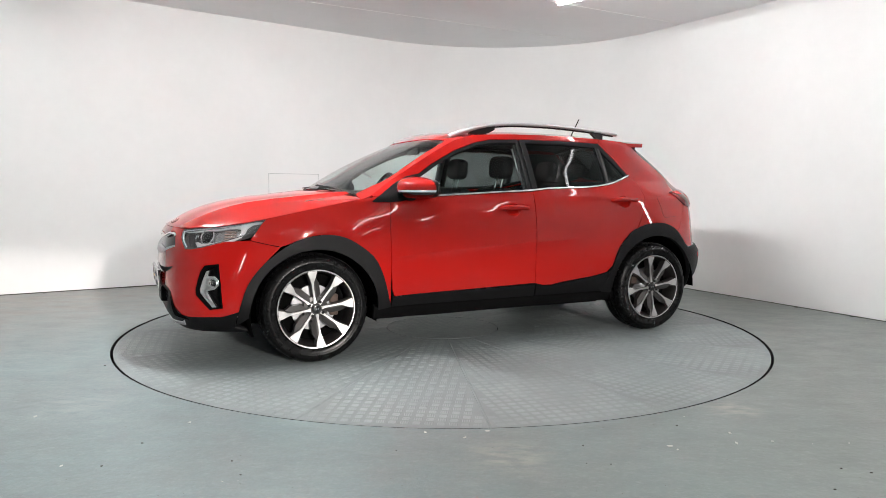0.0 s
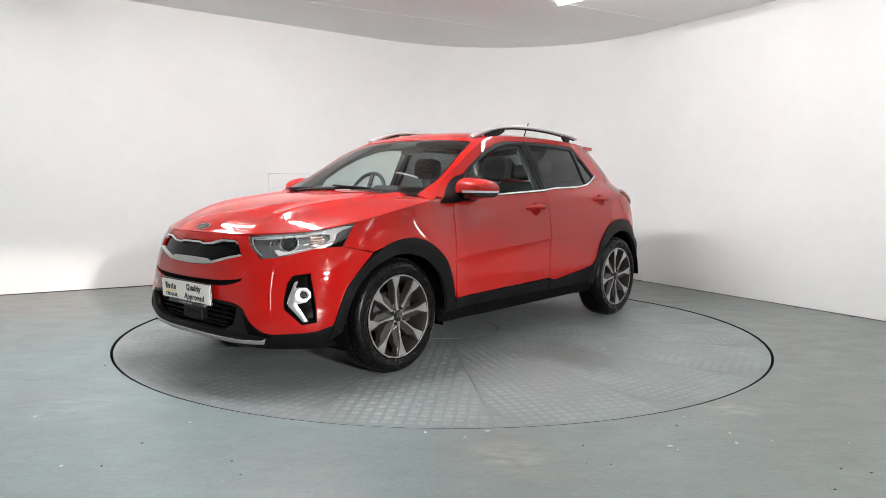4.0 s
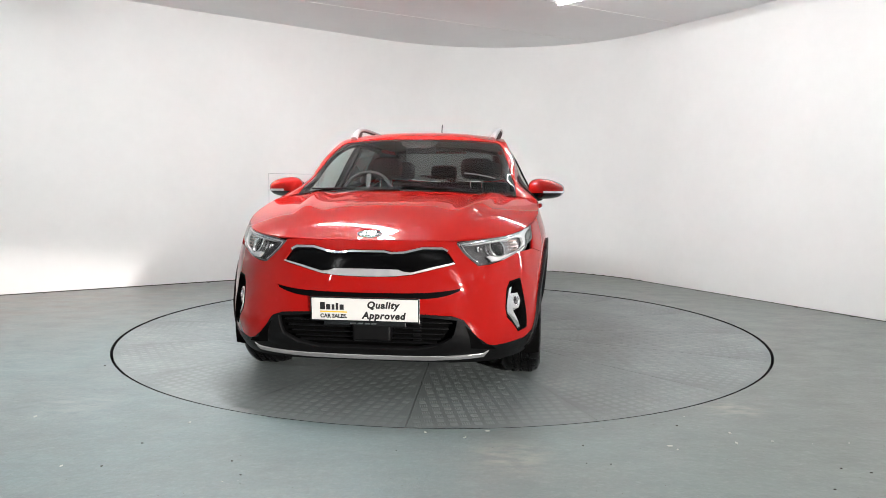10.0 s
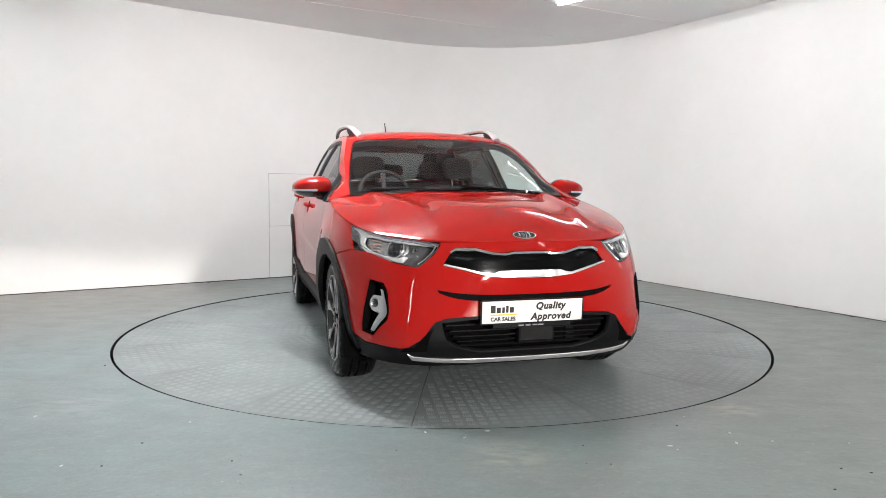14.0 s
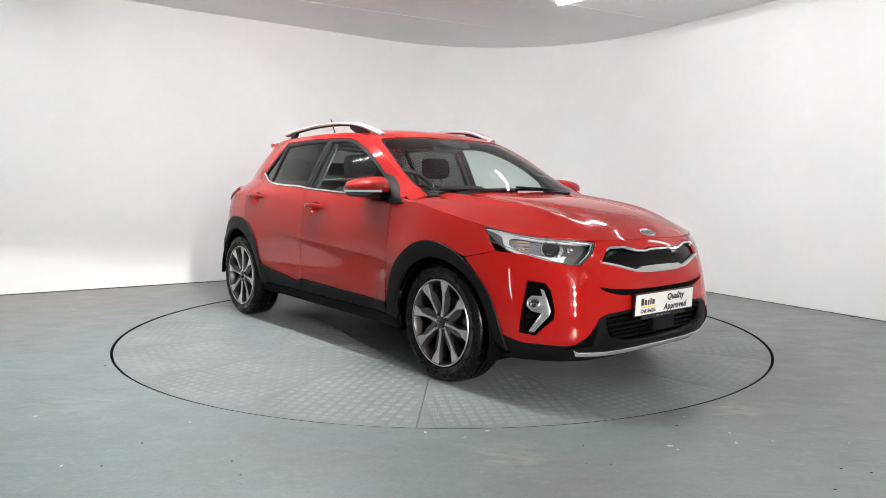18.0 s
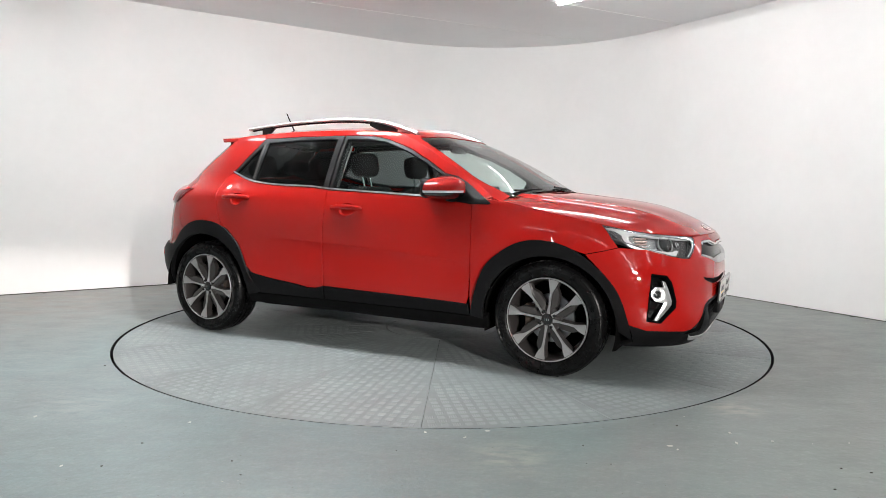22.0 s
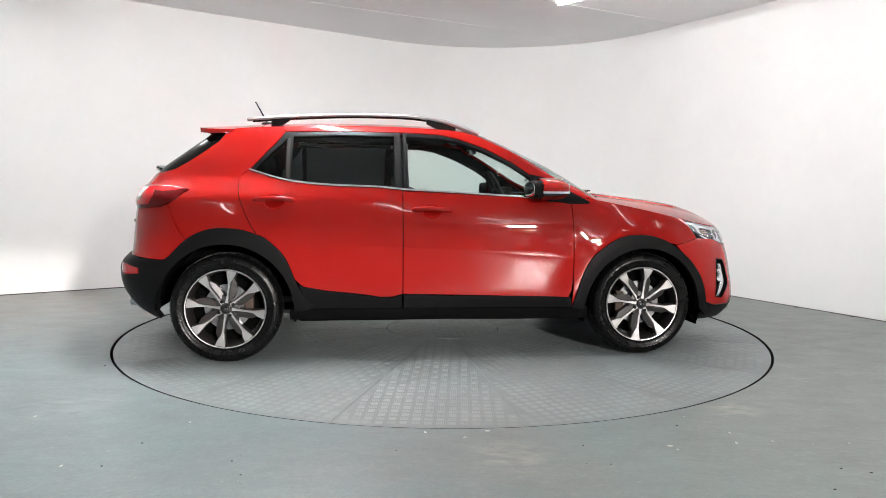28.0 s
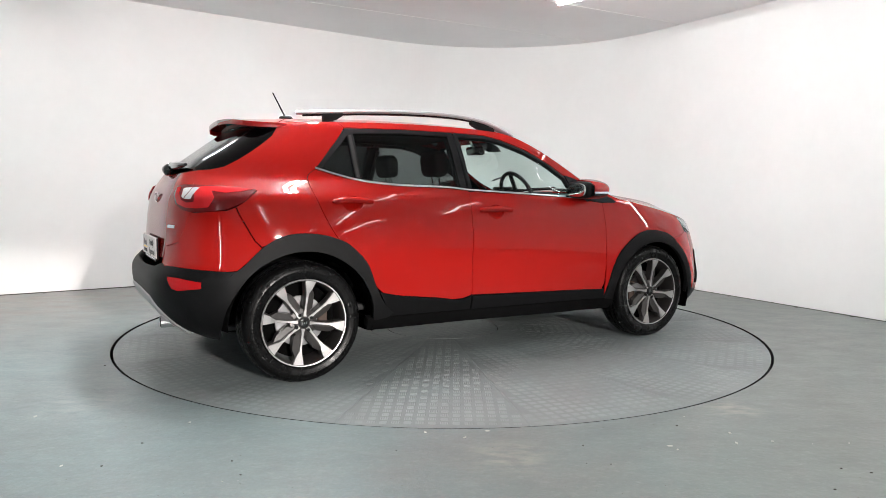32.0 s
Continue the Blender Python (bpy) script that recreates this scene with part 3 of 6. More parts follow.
NOSE = smooth_table([(0.14, 1.94), (0.18, 1.99), (0.22, 2.04), (0.30, 2.09), (0.40, 2.105), (0.50, 2.108), (0.60, 2.105), (0.68, 2.095), (0.75, 2.078), (0.80, 2.050), (0.84, 2.015), (0.88, 1.96), (0.94, 1.84), (1.0, 1.70), (1.5, 1.5)])
TAIL = smooth_table([(0.14, -1.66), (0.20, -1.73), (0.25, -1.81), (0.30, -1.885), (0.38, -1.955), (0.50, -1.995), (0.58, -1.985), (0.63, -1.94), (0.70, -1.925), (0.80, -1.915), (0.90, -1.905), (1.0, -1.885), (1.08, -1.845), (1.16, -1.785), (1.28, -1.63), (1.38, -1.492), (1.44, -1.41), (1.50, -1.34)])
BOX_F = smooth_table([(0.1, 0.50), (0.36, 0.52), (0.50, 0.68), (0.60, 0.78), (0.70, 0.90), (0.80, 1.0), (0.9, 1.08), (1.5, 1.1)])
TAPER_R = smooth_table([(-2.1, 0.80), (-1.7, 0.84), (-1.4, 0.885), (-1.165, 0.920), (-0.9, 0.965), (-0.5, 1.0), (0.0, 1.0), (0.35, 0.985), (0.65, 0.93), (0.95, 0.84), (2.2, 0.6)])
MM, NN = 3.6, 2.4

_u = np.sin(np.linspace(0, np.pi / 2, 4000)) ** 1.0
_v = (1 - _u**MM) ** (1 / NN)
_len = np.concatenate([[0], np.cumsum(np.hypot(np.diff(_u) * 1.2, np.diff(_v) * 0.86))])
QF, QR = X0 + _len[-1], -X0 - _len[-1]


def body(q, z, off=0.0):
    """The body's left side, from the middle of the nose (QF) round to the middle of the tail (QR); q is x along the doors."""
    q, z = np.asarray(q, float), np.asarray(z, float)
    z = z + 0 * q

    def point(q, z):
        d = np.clip(np.abs(q) - X0, 0, None)
        u, v = np.interp(d, _len, _u), np.interp(d, _len, _v)
        front = q > 0
        x = np.where(d > 0, np.where(front, X0 + (NOSE(z) - X0) * u, -X0 + (TAIL(z) + X0) * u), q)
        k = np.where(front, BOX_F(z), 0.52)
        up = np.clip((z - 0.97) / 0.16, 0, 1)
        up = up * up * (3 - 2 * up)
        y = WIDTH(z) * v**k * (1 + (TAPER_R(x) - 1) * up)
        # swelling round the wheels, and the hollow in the lower doors
        for wx in (1.29, -1.29):
            r = np.hypot(x - wx, z - 0.33)
            y = y + (0.021 if wx > 0 else 0.010) * np.exp(-(((r - 0.44) / 0.13) ** 2)) * (v > 0.2)
        below = 0.678 - 0.055 * x - 0.02 * x * x - z
        run = np.clip((x + 0.72) / 0.5, 0, 1) * np.clip((0.95 - x) / 0.2, 0, 1)
        b = 0.5 * (below + np.sqrt(below * below + 0.004**2)) / 0.065
        y = y - 0.0075 * run * b * np.exp(1 - b)
        return np.stack([x, y, z], -1)

    p = point(q, z)
    e = 3e-3
    n = np.cross(point(q, z + e) - point(q, z - e), point(q + e, z) - point(q - e, z))
    n /= np.linalg.norm(n, axis=-1, keepdims=True) + 1e-12
    return p + n * off, n


def round_front(c, z, off=0.0):
    """The nose, c runs along it from the middle, to the left positive."""
    p, n = body(QF - np.abs(c), z, off)
    s = np.where(np.asarray(c) < 0, -1.0, 1.0)
    flat = np.abs(c) < 2e-3
    n[flat, 1] = 0
    p[..., 1] *= s
    n[..., 1] *= s
    n /= np.linalg.norm(n, axis=-1, keepdims=True)
    return p, n


def round_tail(c, z, off=0.0):
    p, n = body(QR + np.abs(c), z, off)
    s = np.where(np.asarray(c) < 0, -1.0, 1.0)
    flat = np.abs(c) < 2e-3
    n[flat, 1] = 0
    p[..., 1] *= s
    n[..., 1] *= s
    n /= np.linalg.norm(n, axis=-1, keepdims=True)
    return p, n


def qx(x, z):
    """q of a side point at x."""
    if abs(x) <= X0:
        return x
    u = (x - X0) / (float(NOSE(z)) - X0) if x > 0 else (x + X0) / (float(TAIL(z)) + X0)
    d = float(np.interp(min(max(u, 0), 1), _u, _len))
    return X0 + d if x > 0 else -X0 - d


def cy(y, z, tail=False):
    """c of a nose or tail point at y."""
    k = 0.52 if tail else float(BOX_F(z))
    w = float(WIDTH(z))
    if tail:
        up = min(max((z - 0.97) / 0.16, 0), 1)
        up = up * up * (3 - 2 * up)
        w *= 1 + (float(TAPER_R(float(TAIL(z)) + 0.1)) - 1) * up
    v = min(abs(y) / w, 0.999) ** (1 / k)
    d = float(np.interp(-v, -_v, _len))
    return math.copysign(_len[-1] - d, y)


S = lambda pts: [(qx(x, z), z) for x, z in pts]
FR = lambda pts: [(cy(y, z), z) for y, z in pts]
RR = lambda pts: [(cy(y, z, True), z) for y, z in pts]

Z_EDGE = smooth_table([(-1.75, 1.30), (-1.6, 1.365), (-1.45, 1.395), (-1.2, 1.418), (-0.9, 1.430), (-0.4, 1.437), (0.0, 1.424), (0.12, 1.414), (0.24, 1.384), (0.43, 1.295), (0.61, 1.191), (0.80, 1.080), (0.93, 1.005), (1.1, 0.95)])
Z_MID = smooth_table([(-1.75, 1.395), (-1.62, 1.425), (-1.4, 1.450), (-1.1, 1.472), (-0.7, 1.485), (-0.3, 1.484), (0.0, 1.470), (0.2, 1.443), (0.36, 1.392), (0.52, 1.325), (0.80, 1.192), (1.08, 1.038), (1.2, 0.98)])
HOOD_MID = smooth_table([(0.8, 1.052), (1.02, 1.034), (1.27, 1.010), (1.53, 0.982), (1.70, 0.953), (1.84, 0.912), (1.94, 0.867), (2.02, 0.815), (2.06, 0.795)])
HOOD_EDGE = smooth_table([(0.7, 1.03), (0.9, 0.998), (1.05, 0.972), (1.2, 0.942), (1.38, 0.905), (1.55, 0.868), (1.70, 0.838), (1.82, 0.818), (1.95, 0.804), (2.06, 0.795)])


def edge_y(x, table):
    z = table(x)
    q = np.array([qx(float(a), float(b)) for a, b in zip(np.ravel(x), np.ravel(z))])
    return body(q, np.ravel(z))[0][:, 1].reshape(np.shape(x))


_gx = np.linspace(-1.75, 1.05, 200)
_gy = edge_y(_gx, Z_EDGE)
_hx = np.linspace(0.7, 2.055, 300)
_hy = edge_y(_hx, HOOD_EDGE)


def height_field(zf):
    def surf(x, y, off=0.0):
        x, y = np.asarray(x, float), np.asarray(y, float)
        e = 3e-3
        dx, dy = (zf(x + e, y) - zf(x - e, y)) / (2 * e), (zf(x, y + e) - zf(x, y - e)) / (2 * e)
        n = np.stack([-dx, -dy, np.ones_like(dx)], -1)
        n /= np.linalg.norm(n, axis=-1, keepdims=True)
        return np.stack([x, y, zf(x, y)], -1) + n * off, n

    return surf


def roof_z(x, y):
    t = np.clip(np.abs(y) / np.interp(x, _gx, _gy), 0, 1.3)
    k, b = np.clip(x / 0.45, 0, 1), np.clip((1.0 - x) / 0.25, 0, 1)
    return Z_EDGE(x) + (Z_MID(x) - Z_EDGE(x)) * (1 - t ** (2.2 + 2.2 * k * k * (3 - 2 * k) * b))


def hood_z(x, y):
    t = np.clip(np.abs(y) / np.maximum(np.interp(x, _hx, _hy), 0.02), 0, 1.2)
    z = HOOD_EDGE(x) + (HOOD_MID(x) - HOOD_EDGE(x)) * (1 - t**2.6)
    # the raised middle with a soft crease on each side
    crease = 0.40 + 0.16 * (1.9 - x) / 0.9
    fade = np.clip((1.98 - x) / 0.35, 0, 1) * np.clip((x - 0.75) / 0.3, 0, 1)
    return z + fade * (0.015 * np.exp(-(((np.abs(y) - crease) / 0.05) ** 2)) - 0.006 * np.exp(-(((np.abs(y) - crease + 0.12) / 0.08) ** 2)))


roof = height_field(roof_z)
hood = height_field(hood_z)


# ---- panels cut from those surfaces ----
def inside(poly, pts):
    poly, x, y = np.asarray(poly), pts[:, 0], pts[:, 1]
    hit = np.zeros(len(pts), bool)
    for (x0, y0), (x1, y1) in zip(poly, np.roll(poly, -1, 0)):
        if y0 != y1:
            hit ^= ((y0 > y) != (y1 > y)) & (x < (x1 - x0) * (y - y0) / (y1 - y0) + x0)
    return hit


def inset(poly, d):
    p = np.asarray(poly, float)
    a, b = p - np.roll(p, 1, 0), np.roll(p, -1, 0) - p
    if np.sum(p[:, 0] * np.roll(p[:, 1], -1) - p[:, 1] * np.roll(p[:, 0], -1)) < 0:
        d = -d
    na = np.stack([-a[:, 1], a[:, 0]], 1) / (np.linalg.norm(a, axis=1)[:, None] + 1e-9)
    nb = np.stack([-b[:, 1], b[:, 0]], 1) / (np.linalg.norm(b, axis=1)[:, None] + 1e-9)
    m = na + nb
    return p + m * (d / np.maximum(0.35, np.sum(m * na, 1)))[:, None]


def dense(poly, step):
    out = []
    p = [np.asarray(a, float) for a in poly]
    for a, b in zip(p, p[1:] + p[:1]):
        k = max(1, int(np.ceil(np.linalg.norm(b - a) / step)))
        out += [a + (b - a) * i / k for i in range(k)]
    return np.array(out)


def curve(pts, step=0.02, closed=False):
    """A smooth line through a few points."""
    p = np.array(pts, float)
    n = len(p)
    out = []
    for i in range(n if closed else n - 1):
        if closed:
            a, b, c, d = p[i - 1], p[i], p[(i + 1) % n], p[(i + 2) % n]
        else:
            a, b, c, d = p[max(i - 1, 0)], p[i], p[i + 1], p[min(i + 2, n - 1)]
        k = max(2, int(np.linalg.norm(c - b) / step))
        for j in range(k):
            t = j / k
            out.append(0.5 * (2 * b + (c - a) * t + (2 * a - 5 * b + 4 * c - d) * t * t + (3 * b - a - 3 * c + d) * t**3))
    if not closed:
        out.append(p[-1])
    return [tuple(o) for o in out]


def disc(cx, cz, r, a0=0.0, a1=360.0, n=40, rz=None):
    full = abs(a1 - a0) >= 359.9
    return [(cx + r * math.cos(radians(a0 + (a1 - a0) * k / n)), cz + (rz or r) * math.sin(radians(a0 + (a1 - a0) * k / n))) for k in range(n + (0 if full else 1))]


from mathutils.geometry import delaunay_2d_cdt


def panel(name, surf, outline, material, parent, holes=(), off=0.0, depth=0.012, step=0.03, gap=0.003, side=1, label="", dome=0.0, seams=()):
    """A sheet of thickness depth with this outline on a surface; side -1 mirrors it to the car's right. dome lifts its middle."""
    outer = dense(inset(outline, gap) if gap else outline, step * 0.7)
    loops = [outer] + [dense(inset(h, -gap) if gap else h, step * 0.7) for h in holes]
    lo, hi = outer.min(0), outer.max(0)
    gx, gz = np.arange(lo[0] + step / 2, hi[0], step), np.arange(lo[1] + step / 2, hi[1], step)
    grid = np.stack(np.meshgrid(gx, gz), -1).reshape(-1, 2) if len(gx) and len(gz) else np.zeros((0, 2))
    if len(grid):
        keep = inside(outer, grid)
        for h in loops[1:]:
            keep &= ~inside(h, grid)
        allb = np.concatenate(loops)
        grid = grid[keep]
        if len(grid):
            near = np.array([np.min(np.hypot(*(allb - g).T)) for g in grid])
            grid = grid[near > step * 0.45]
    for line in seams:
        line = np.asarray(line, float)
        ok = inside(outer, line)
        for h in loops[1:]:
            ok &= ~inside(h, line)
        line = line[ok]
        line = line[np.array([np.min(np.hypot(*(np.concatenate(loops) - g).T)) for g in line]) > 0.003] if len(line) else line
        if len(line):
            grid = grid[np.array([np.min(np.hypot(*(line - g).T)) for g in grid]) > 0.0035]
            grid = np.concatenate([grid, line])
    pts, edges, k = [], [], 0
    for lp in loops:
        edges += [(k + i, k + (i + 1) % len(lp)) for i in range(len(lp))]
        k += len(lp)
    pts = np.concatenate(loops + [grid])
    v2, e2, f2, ov, oe, of = delaunay_2d_cdt([Vector(p) for p in pts], edges, [], 0, 1e-6)
    v2 = np.array([tuple(v) for v in v2])
    f2 = np.array([f for f in f2 if len(f) == 3])
    cen = v2[f2].mean(1)
    keep = inside(outer, cen)
    for h in loops[1:]:
        keep &= ~inside(h, cen)
    f2 = f2[keep]
    used = np.unique(f2)
    remap = -np.ones(len(v2), int)
    remap[used] = np.arange(len(used))
    v2, f2 = v2[used], remap[f2]
    offs = off
    if dome:
        allb = np.concatenate(loops)
        near = np.array([np.min(np.hypot(*(allb - g).T)) for g in v2])
        offs = (off + dome * (1 - (1 - np.clip(near / max(near.max(), 1e-6), 0, 1)) ** 2))[:, None]
    p, n = surf(v2[:, 0], v2[:, 1], offs)
    if dome:
        fn = np.zeros_like(n)
        tri = np.cross(p[f2[:, 1]] - p[f2[:, 0]], p[f2[:, 2]] - p[f2[:, 0]])
        tri *= np.sign(np.sum(tri * n[f2[:, 0]], 1))[:, None]
        for c in range(3):
            np.add.at(fn, f2[:, c], tri)
        n = fn / (np.linalg.norm(fn, axis=1, keepdims=True) + 1e-12)
    # face the triangles outwards
    tri = np.cross(p[f2[:, 1]] - p[f2[:, 0]], p[f2[:, 2]] - p[f2[:, 0]])
    flip = np.sum(tri * n[f2[:, 0]], 1) < 0
    f2[flip] = f2[flip][:, ::-1]
    verts, norms, faces = list(p), list(n), [tuple(f) for f in f2]
    if depth:
        count = {}
        for a, b, c in f2:
            for e in ((a, b), (b, c), (c, a)):
                count[e] = 1
        rim = [e for e in count if (e[1], e[0]) not in count]
        low, _ = surf(v2[:, 0], v2[:, 1], off - depth)
        for a, b in rim:
            d = p[b] - p[a]
            sn = np.cross(d, n[a])
            sn /= np.linalg.norm(sn) + 1e-12
            k = len(verts)
            verts += [p[a], p[b], low[b], low[a]]
            norms += [(sn + n[a]) / np.linalg.norm(sn + n[a]), (sn + n[b]) / np.linalg.norm(sn + n[b]), sn, sn]
            faces.append((k + 1, k, k + 3, k + 2))
    verts, norms = np.array(verts), np.array(norms)
    if side < 0:
        verts[:, 1] *= -1
        norms[:, 1] *= -1
        faces = [f[::-1] for f in faces]
    return mesh_object(name, verts, faces, material, parent, label, True, norms)


# ---- the car ----
car = tagged(new("car"), "clean red crossover car with black arch cladding and silver roof rails", "car")
SHIFT = (-0.129, -0.141)
holder = car
WHEEL_Z, WHEEL_Y, AXLE = 0.325, 0.838, 1.29

arch_out_f = [(1.745, 0.25), (1.735, 0.33), (1.705, 0.44), (1.66, 0.53), (1.58, 0.622), (1.45, 0.718), (1.35, 0.755), (1.25, 0.768), (1.16, 0.760), (1.07, 0.725), (0.95, 0.634), (0.89, 0.53), (0.855, 0.42), (0.825, 0.315)]
arch_out_r = [(-0.77, 0.345), (-0.83, 0.40), (-0.885, 0.50), (-0.94, 0.632), (-1.03, 0.728), (-1.10, 0.768), (-1.20, 0.797), (-1.32, 0.805), (-1.42, 0.785), (-1.51, 0.735), (-1.59, 0.655)]
arch_in_f = disc(AXLE, 0.300, 0.385, 180, 0, 40)     # from the rear foot over the top to the front foot
arch_in_r = disc(-AXLE, 0.310, 0.402, 180, 0, 40)

# points along the crease of the doors
crease = [[(x, 0.678 - 0.055 * x - 0.02 * x * x - d) for x in np.arange(-1.0, 0.95, 0.012)] for d in (-0.008, -0.0025, 0.003, 0.010, 0.020)]
for sd in (1, -1):
    kw = dict(parent=car, side=sd)
    panel("front_door", body, S([(0.812, 0.985), (0.826, 0.80), (0.826, 0.55), (0.818, 0.42), (0.80, 0.375), (-0.238, 0.405), (-0.238, 1.033), (0.12, 1.017), (0.61, 0.992)]), M["paint"], holes=[disc(-0.062, 0.909, 0.058, n=24, rz=0.040)], step=0.016, seams=crease, **kw)
    panel("rear_door", body, S([(-0.238, 1.036), (-0.238, 0.405), (-0.30, 0.388), (-0.37, 0.386), (-0.46, 0.402), (-0.70, 0.43), (-0.835, 0.455)] + curve([(-0.885, 0.50), (-0.94, 0.632), (-1.03, 0.728), (-1.085, 0.764)]) + curve([(-1.10, 0.765), (-1.15, 0.85), (-1.205, 0.98), (-1.222, 1.07), (-1.21, 1.12), (-1.165, 1.150)]) + [(-1.02, 1.106), (-0.92, 1.083), (-0.72, 1.061), (-0.37, 1.049)]), M["paint"], holes=[S(disc(-1.005, 0.962, 0.058, n=24, rz=0.040))], step=0.016, seams=crease, **kw)
    fender_top = [(x, float(HOOD_EDGE(x))) for x in np.linspace(0.93, 1.55, 14)]
    panel("front_wing", body, S([(0.812, 0.985)] + [(0.90, 0.998)] + fender_top + [(1.575, 0.858), (1.63, 0.79), (1.668, 0.742), (1.60, 0.724), (1.50, 0.702)] + curve([(1.45, 0.718), (1.35, 0.755), (1.25, 0.768), (1.16, 0.760), (1.07, 0.725), (0.95, 0.634), (0.89, 0.53), (0.855, 0.42), (0.825, 0.315)])[0:] + [(0.826, 0.45), (0.826, 0.55), (0.826, 0.80)]), M["paint"], **kw)
    panel("arch_cladding", body, S(curve(arch_out_f) + arch_in_f), M["black"], off=0.013, depth=0.03, gap=0.0, **kw)
    panel("arch_cladding", body, S(curve(arch_out_r) + [(-1.66, 0.60), (-1.70, 0.31)] + arch_in_r[::-1] + [(-0.87, 0.31), (-0.80, 0.32)]), M["black"], off=0.013, depth=0.03, gap=0.0, **kw)
    panel("sill", body, S([(0.93, 0.315), (0.93, 0.235), (0.5, 0.232), (-0.5, 0.245), (-0.92, 0.25), (-0.92, 0.315), (-0.235, 0.315), (0.80, 0.305)]), M["sill"], off=0.004, depth=0.06, **kw)
    panel("door_cladding", body, S([(0.815, 0.380), (0.825, 0.312), (-0.235, 0.318), (-0.235, 0.402)]), M["trim"], off=0.010, depth=0.02, **kw)
    panel("door_cladding", body, S([(-0.243, 0.405), (-0.243, 0.318), (-0.80, 0.322), (-0.83, 0.40), (-0.865, 0.47), (-0.70, 0.43), (-0.46, 0.402), (-0.37, 0.386), (-0.30, 0.388)]), M["trim"], off=0.010, depth=0.02, **kw)
    # side frame over the windows, front pillar and quarter panel
    top = [(x, float(Z_EDGE(x))) for x in np.linspace(0.93, -1.60, 50)]
    panel("roof_side_frame", body, S(top[:38] + [(-0.95, 1.395), (-0.6, 1.402), (-0.23, 1.400), (0.0, 1.390), (0.12, 1.366), (0.30, 1.303), (0.48, 1.208), (0.63, 1.108), (0.74, 1.035), (0.815, 0.99), (0.92, 0.999)]), M["paint"], gap=0.0, step=0.025, **kw)
    lamp_top = [(-1.508, 1.029), (-1.60, 1.045), (-1.694, 1.050), (-1.79, 1.052)]
    panel("quarter_panel", body, S([t for t in top[37:] if t[0] > -1.30] + [(-1.307, 1.409), (-1.365, 1.333), (-1.43, 1.282), (-1.496, 1.236), (-1.56, 1.195), (-1.629, 1.158), (-1.69, 1.143)]) + [(QR + c, z) for c, z in RR([(0.43, 1.136), (0.48, 1.085), (0.535, 1.051)])] + S(lamp_top[2::-1] + [(-1.588, 0.969), (-1.626, 0.945), (-1.571, 0.821), (-1.545, 0.77), (-1.51, 0.735)] + curve(arch_out_r[5:10])[::-1] + curve([(-1.10, 0.765), (-1.15, 0.85), (-1.205, 0.98), (-1.222, 1.07), (-1.21, 1.12), (-1.165, 1.150)]) + [(-1.06, 1.27), (-0.96, 1.385), (-0.955, 1.396)]), M["paint"], step=0.025, **kw)
    # windows
    g1 = [(-0.205, 1.370), (-0.02, 1.366), (0.11, 1.345), (0.28, 1.285), (0.44, 1.205), (0.575, 1.120), (0.60, 1.005), (0.12, 1.028), (-0.205, 1.046)]
    g2 = [(-0.285, 1.372), (-0.60, 1.374), (-0.905, 1.362), (-0.915, 1.097), (-0.72, 1.073), (-0.37, 1.060), (-0.285, 1.056)]
    g3 = [(-0.945, 1.350), (-1.03, 1.262), (-1.130, 1.155), (-1.02, 1.120), (-0.945, 1.104)]
    panel("window_frame", body, S([(-0.23, 1.400), (0.0, 1.390), (0.12, 1.366), (0.30, 1.303), (0.48, 1.208), (0.63, 1.108), (0.74, 1.035), (0.805, 0.990), (0.61, 0.995), (0.12, 1.020), (-0.23, 1.037)]), M["frame"], holes=[S(g1)], off=-0.002, depth=0.03, step=0.02, **kw)
    panel("window_frame", body, S([(-0.24, 1.400), (-0.6, 1.402), (-0.95, 1.395), (-0.96, 1.385), (-1.06, 1.27), (-1.165, 1.152), (-1.02, 1.108), (-0.92, 1.085), (-0.72, 1.063), (-0.37, 1.051), (-0.24, 1.039)]), M["frame"], holes=[S(g2), S(g3)], off=-0.002, depth=0.03, step=0.02, **kw)
    panel("front_window", body, S(g1), M["glass"], off=-0.012, depth=0.0, gap=-0.004, **kw).visible_shadow = False
    panel("rear_window", body, S(g2), M["privacy"], off=-0.012, depth=0.0, gap=-0.004, **kw).visible_shadow = False
    panel("quarter_window", body, S(g3), M["privacy"], off=-0.012, depth=0.0, gap=-0.004, **kw).visible_shadow = False
    panel("window_divider", body, S([(-0.921, 1.355), (-0.938, 1.350), (-0.938, 1.108), (-0.921, 1.104)]), M["gunmetal"], off=0.001, depth=0.006, gap=0.0, step=0.02, **kw)
    belt = [(0.60, 0.992), (0.12, 1.018), (-0.23, 1.036), (-0.37, 1.050), (-0.72, 1.062), (-0.92, 1.084), (-1.02, 1.107), (-1.165, 1.152)]
    panel("belt_strip", body, S(curve(belt, 0.05) + [(x, z + 0.009) for x, z in curve(belt, 0.05)[::-1]]), M["chrome"], off=0.006, depth=0.012, gap=0.0, step=0.02, **kw)
    # dark inner shell behind the joints
    panel("inner_panel", body, S([(0.93, 0.96), (0.93, 0.75), (0.85, 0.60), (0.80, 0.27), (-0.78, 0.28), (-0.86, 0.55), (-1.0, 0.80), (-1.3, 0.86), (-1.5, 0.86), (-1.5, 1.02), (-1.16, 1.12), (-0.7, 1.04), (-0.2, 1.02), (0.4, 0.98)]), M["dark"], off=-0.022, depth=0.01, **kw)

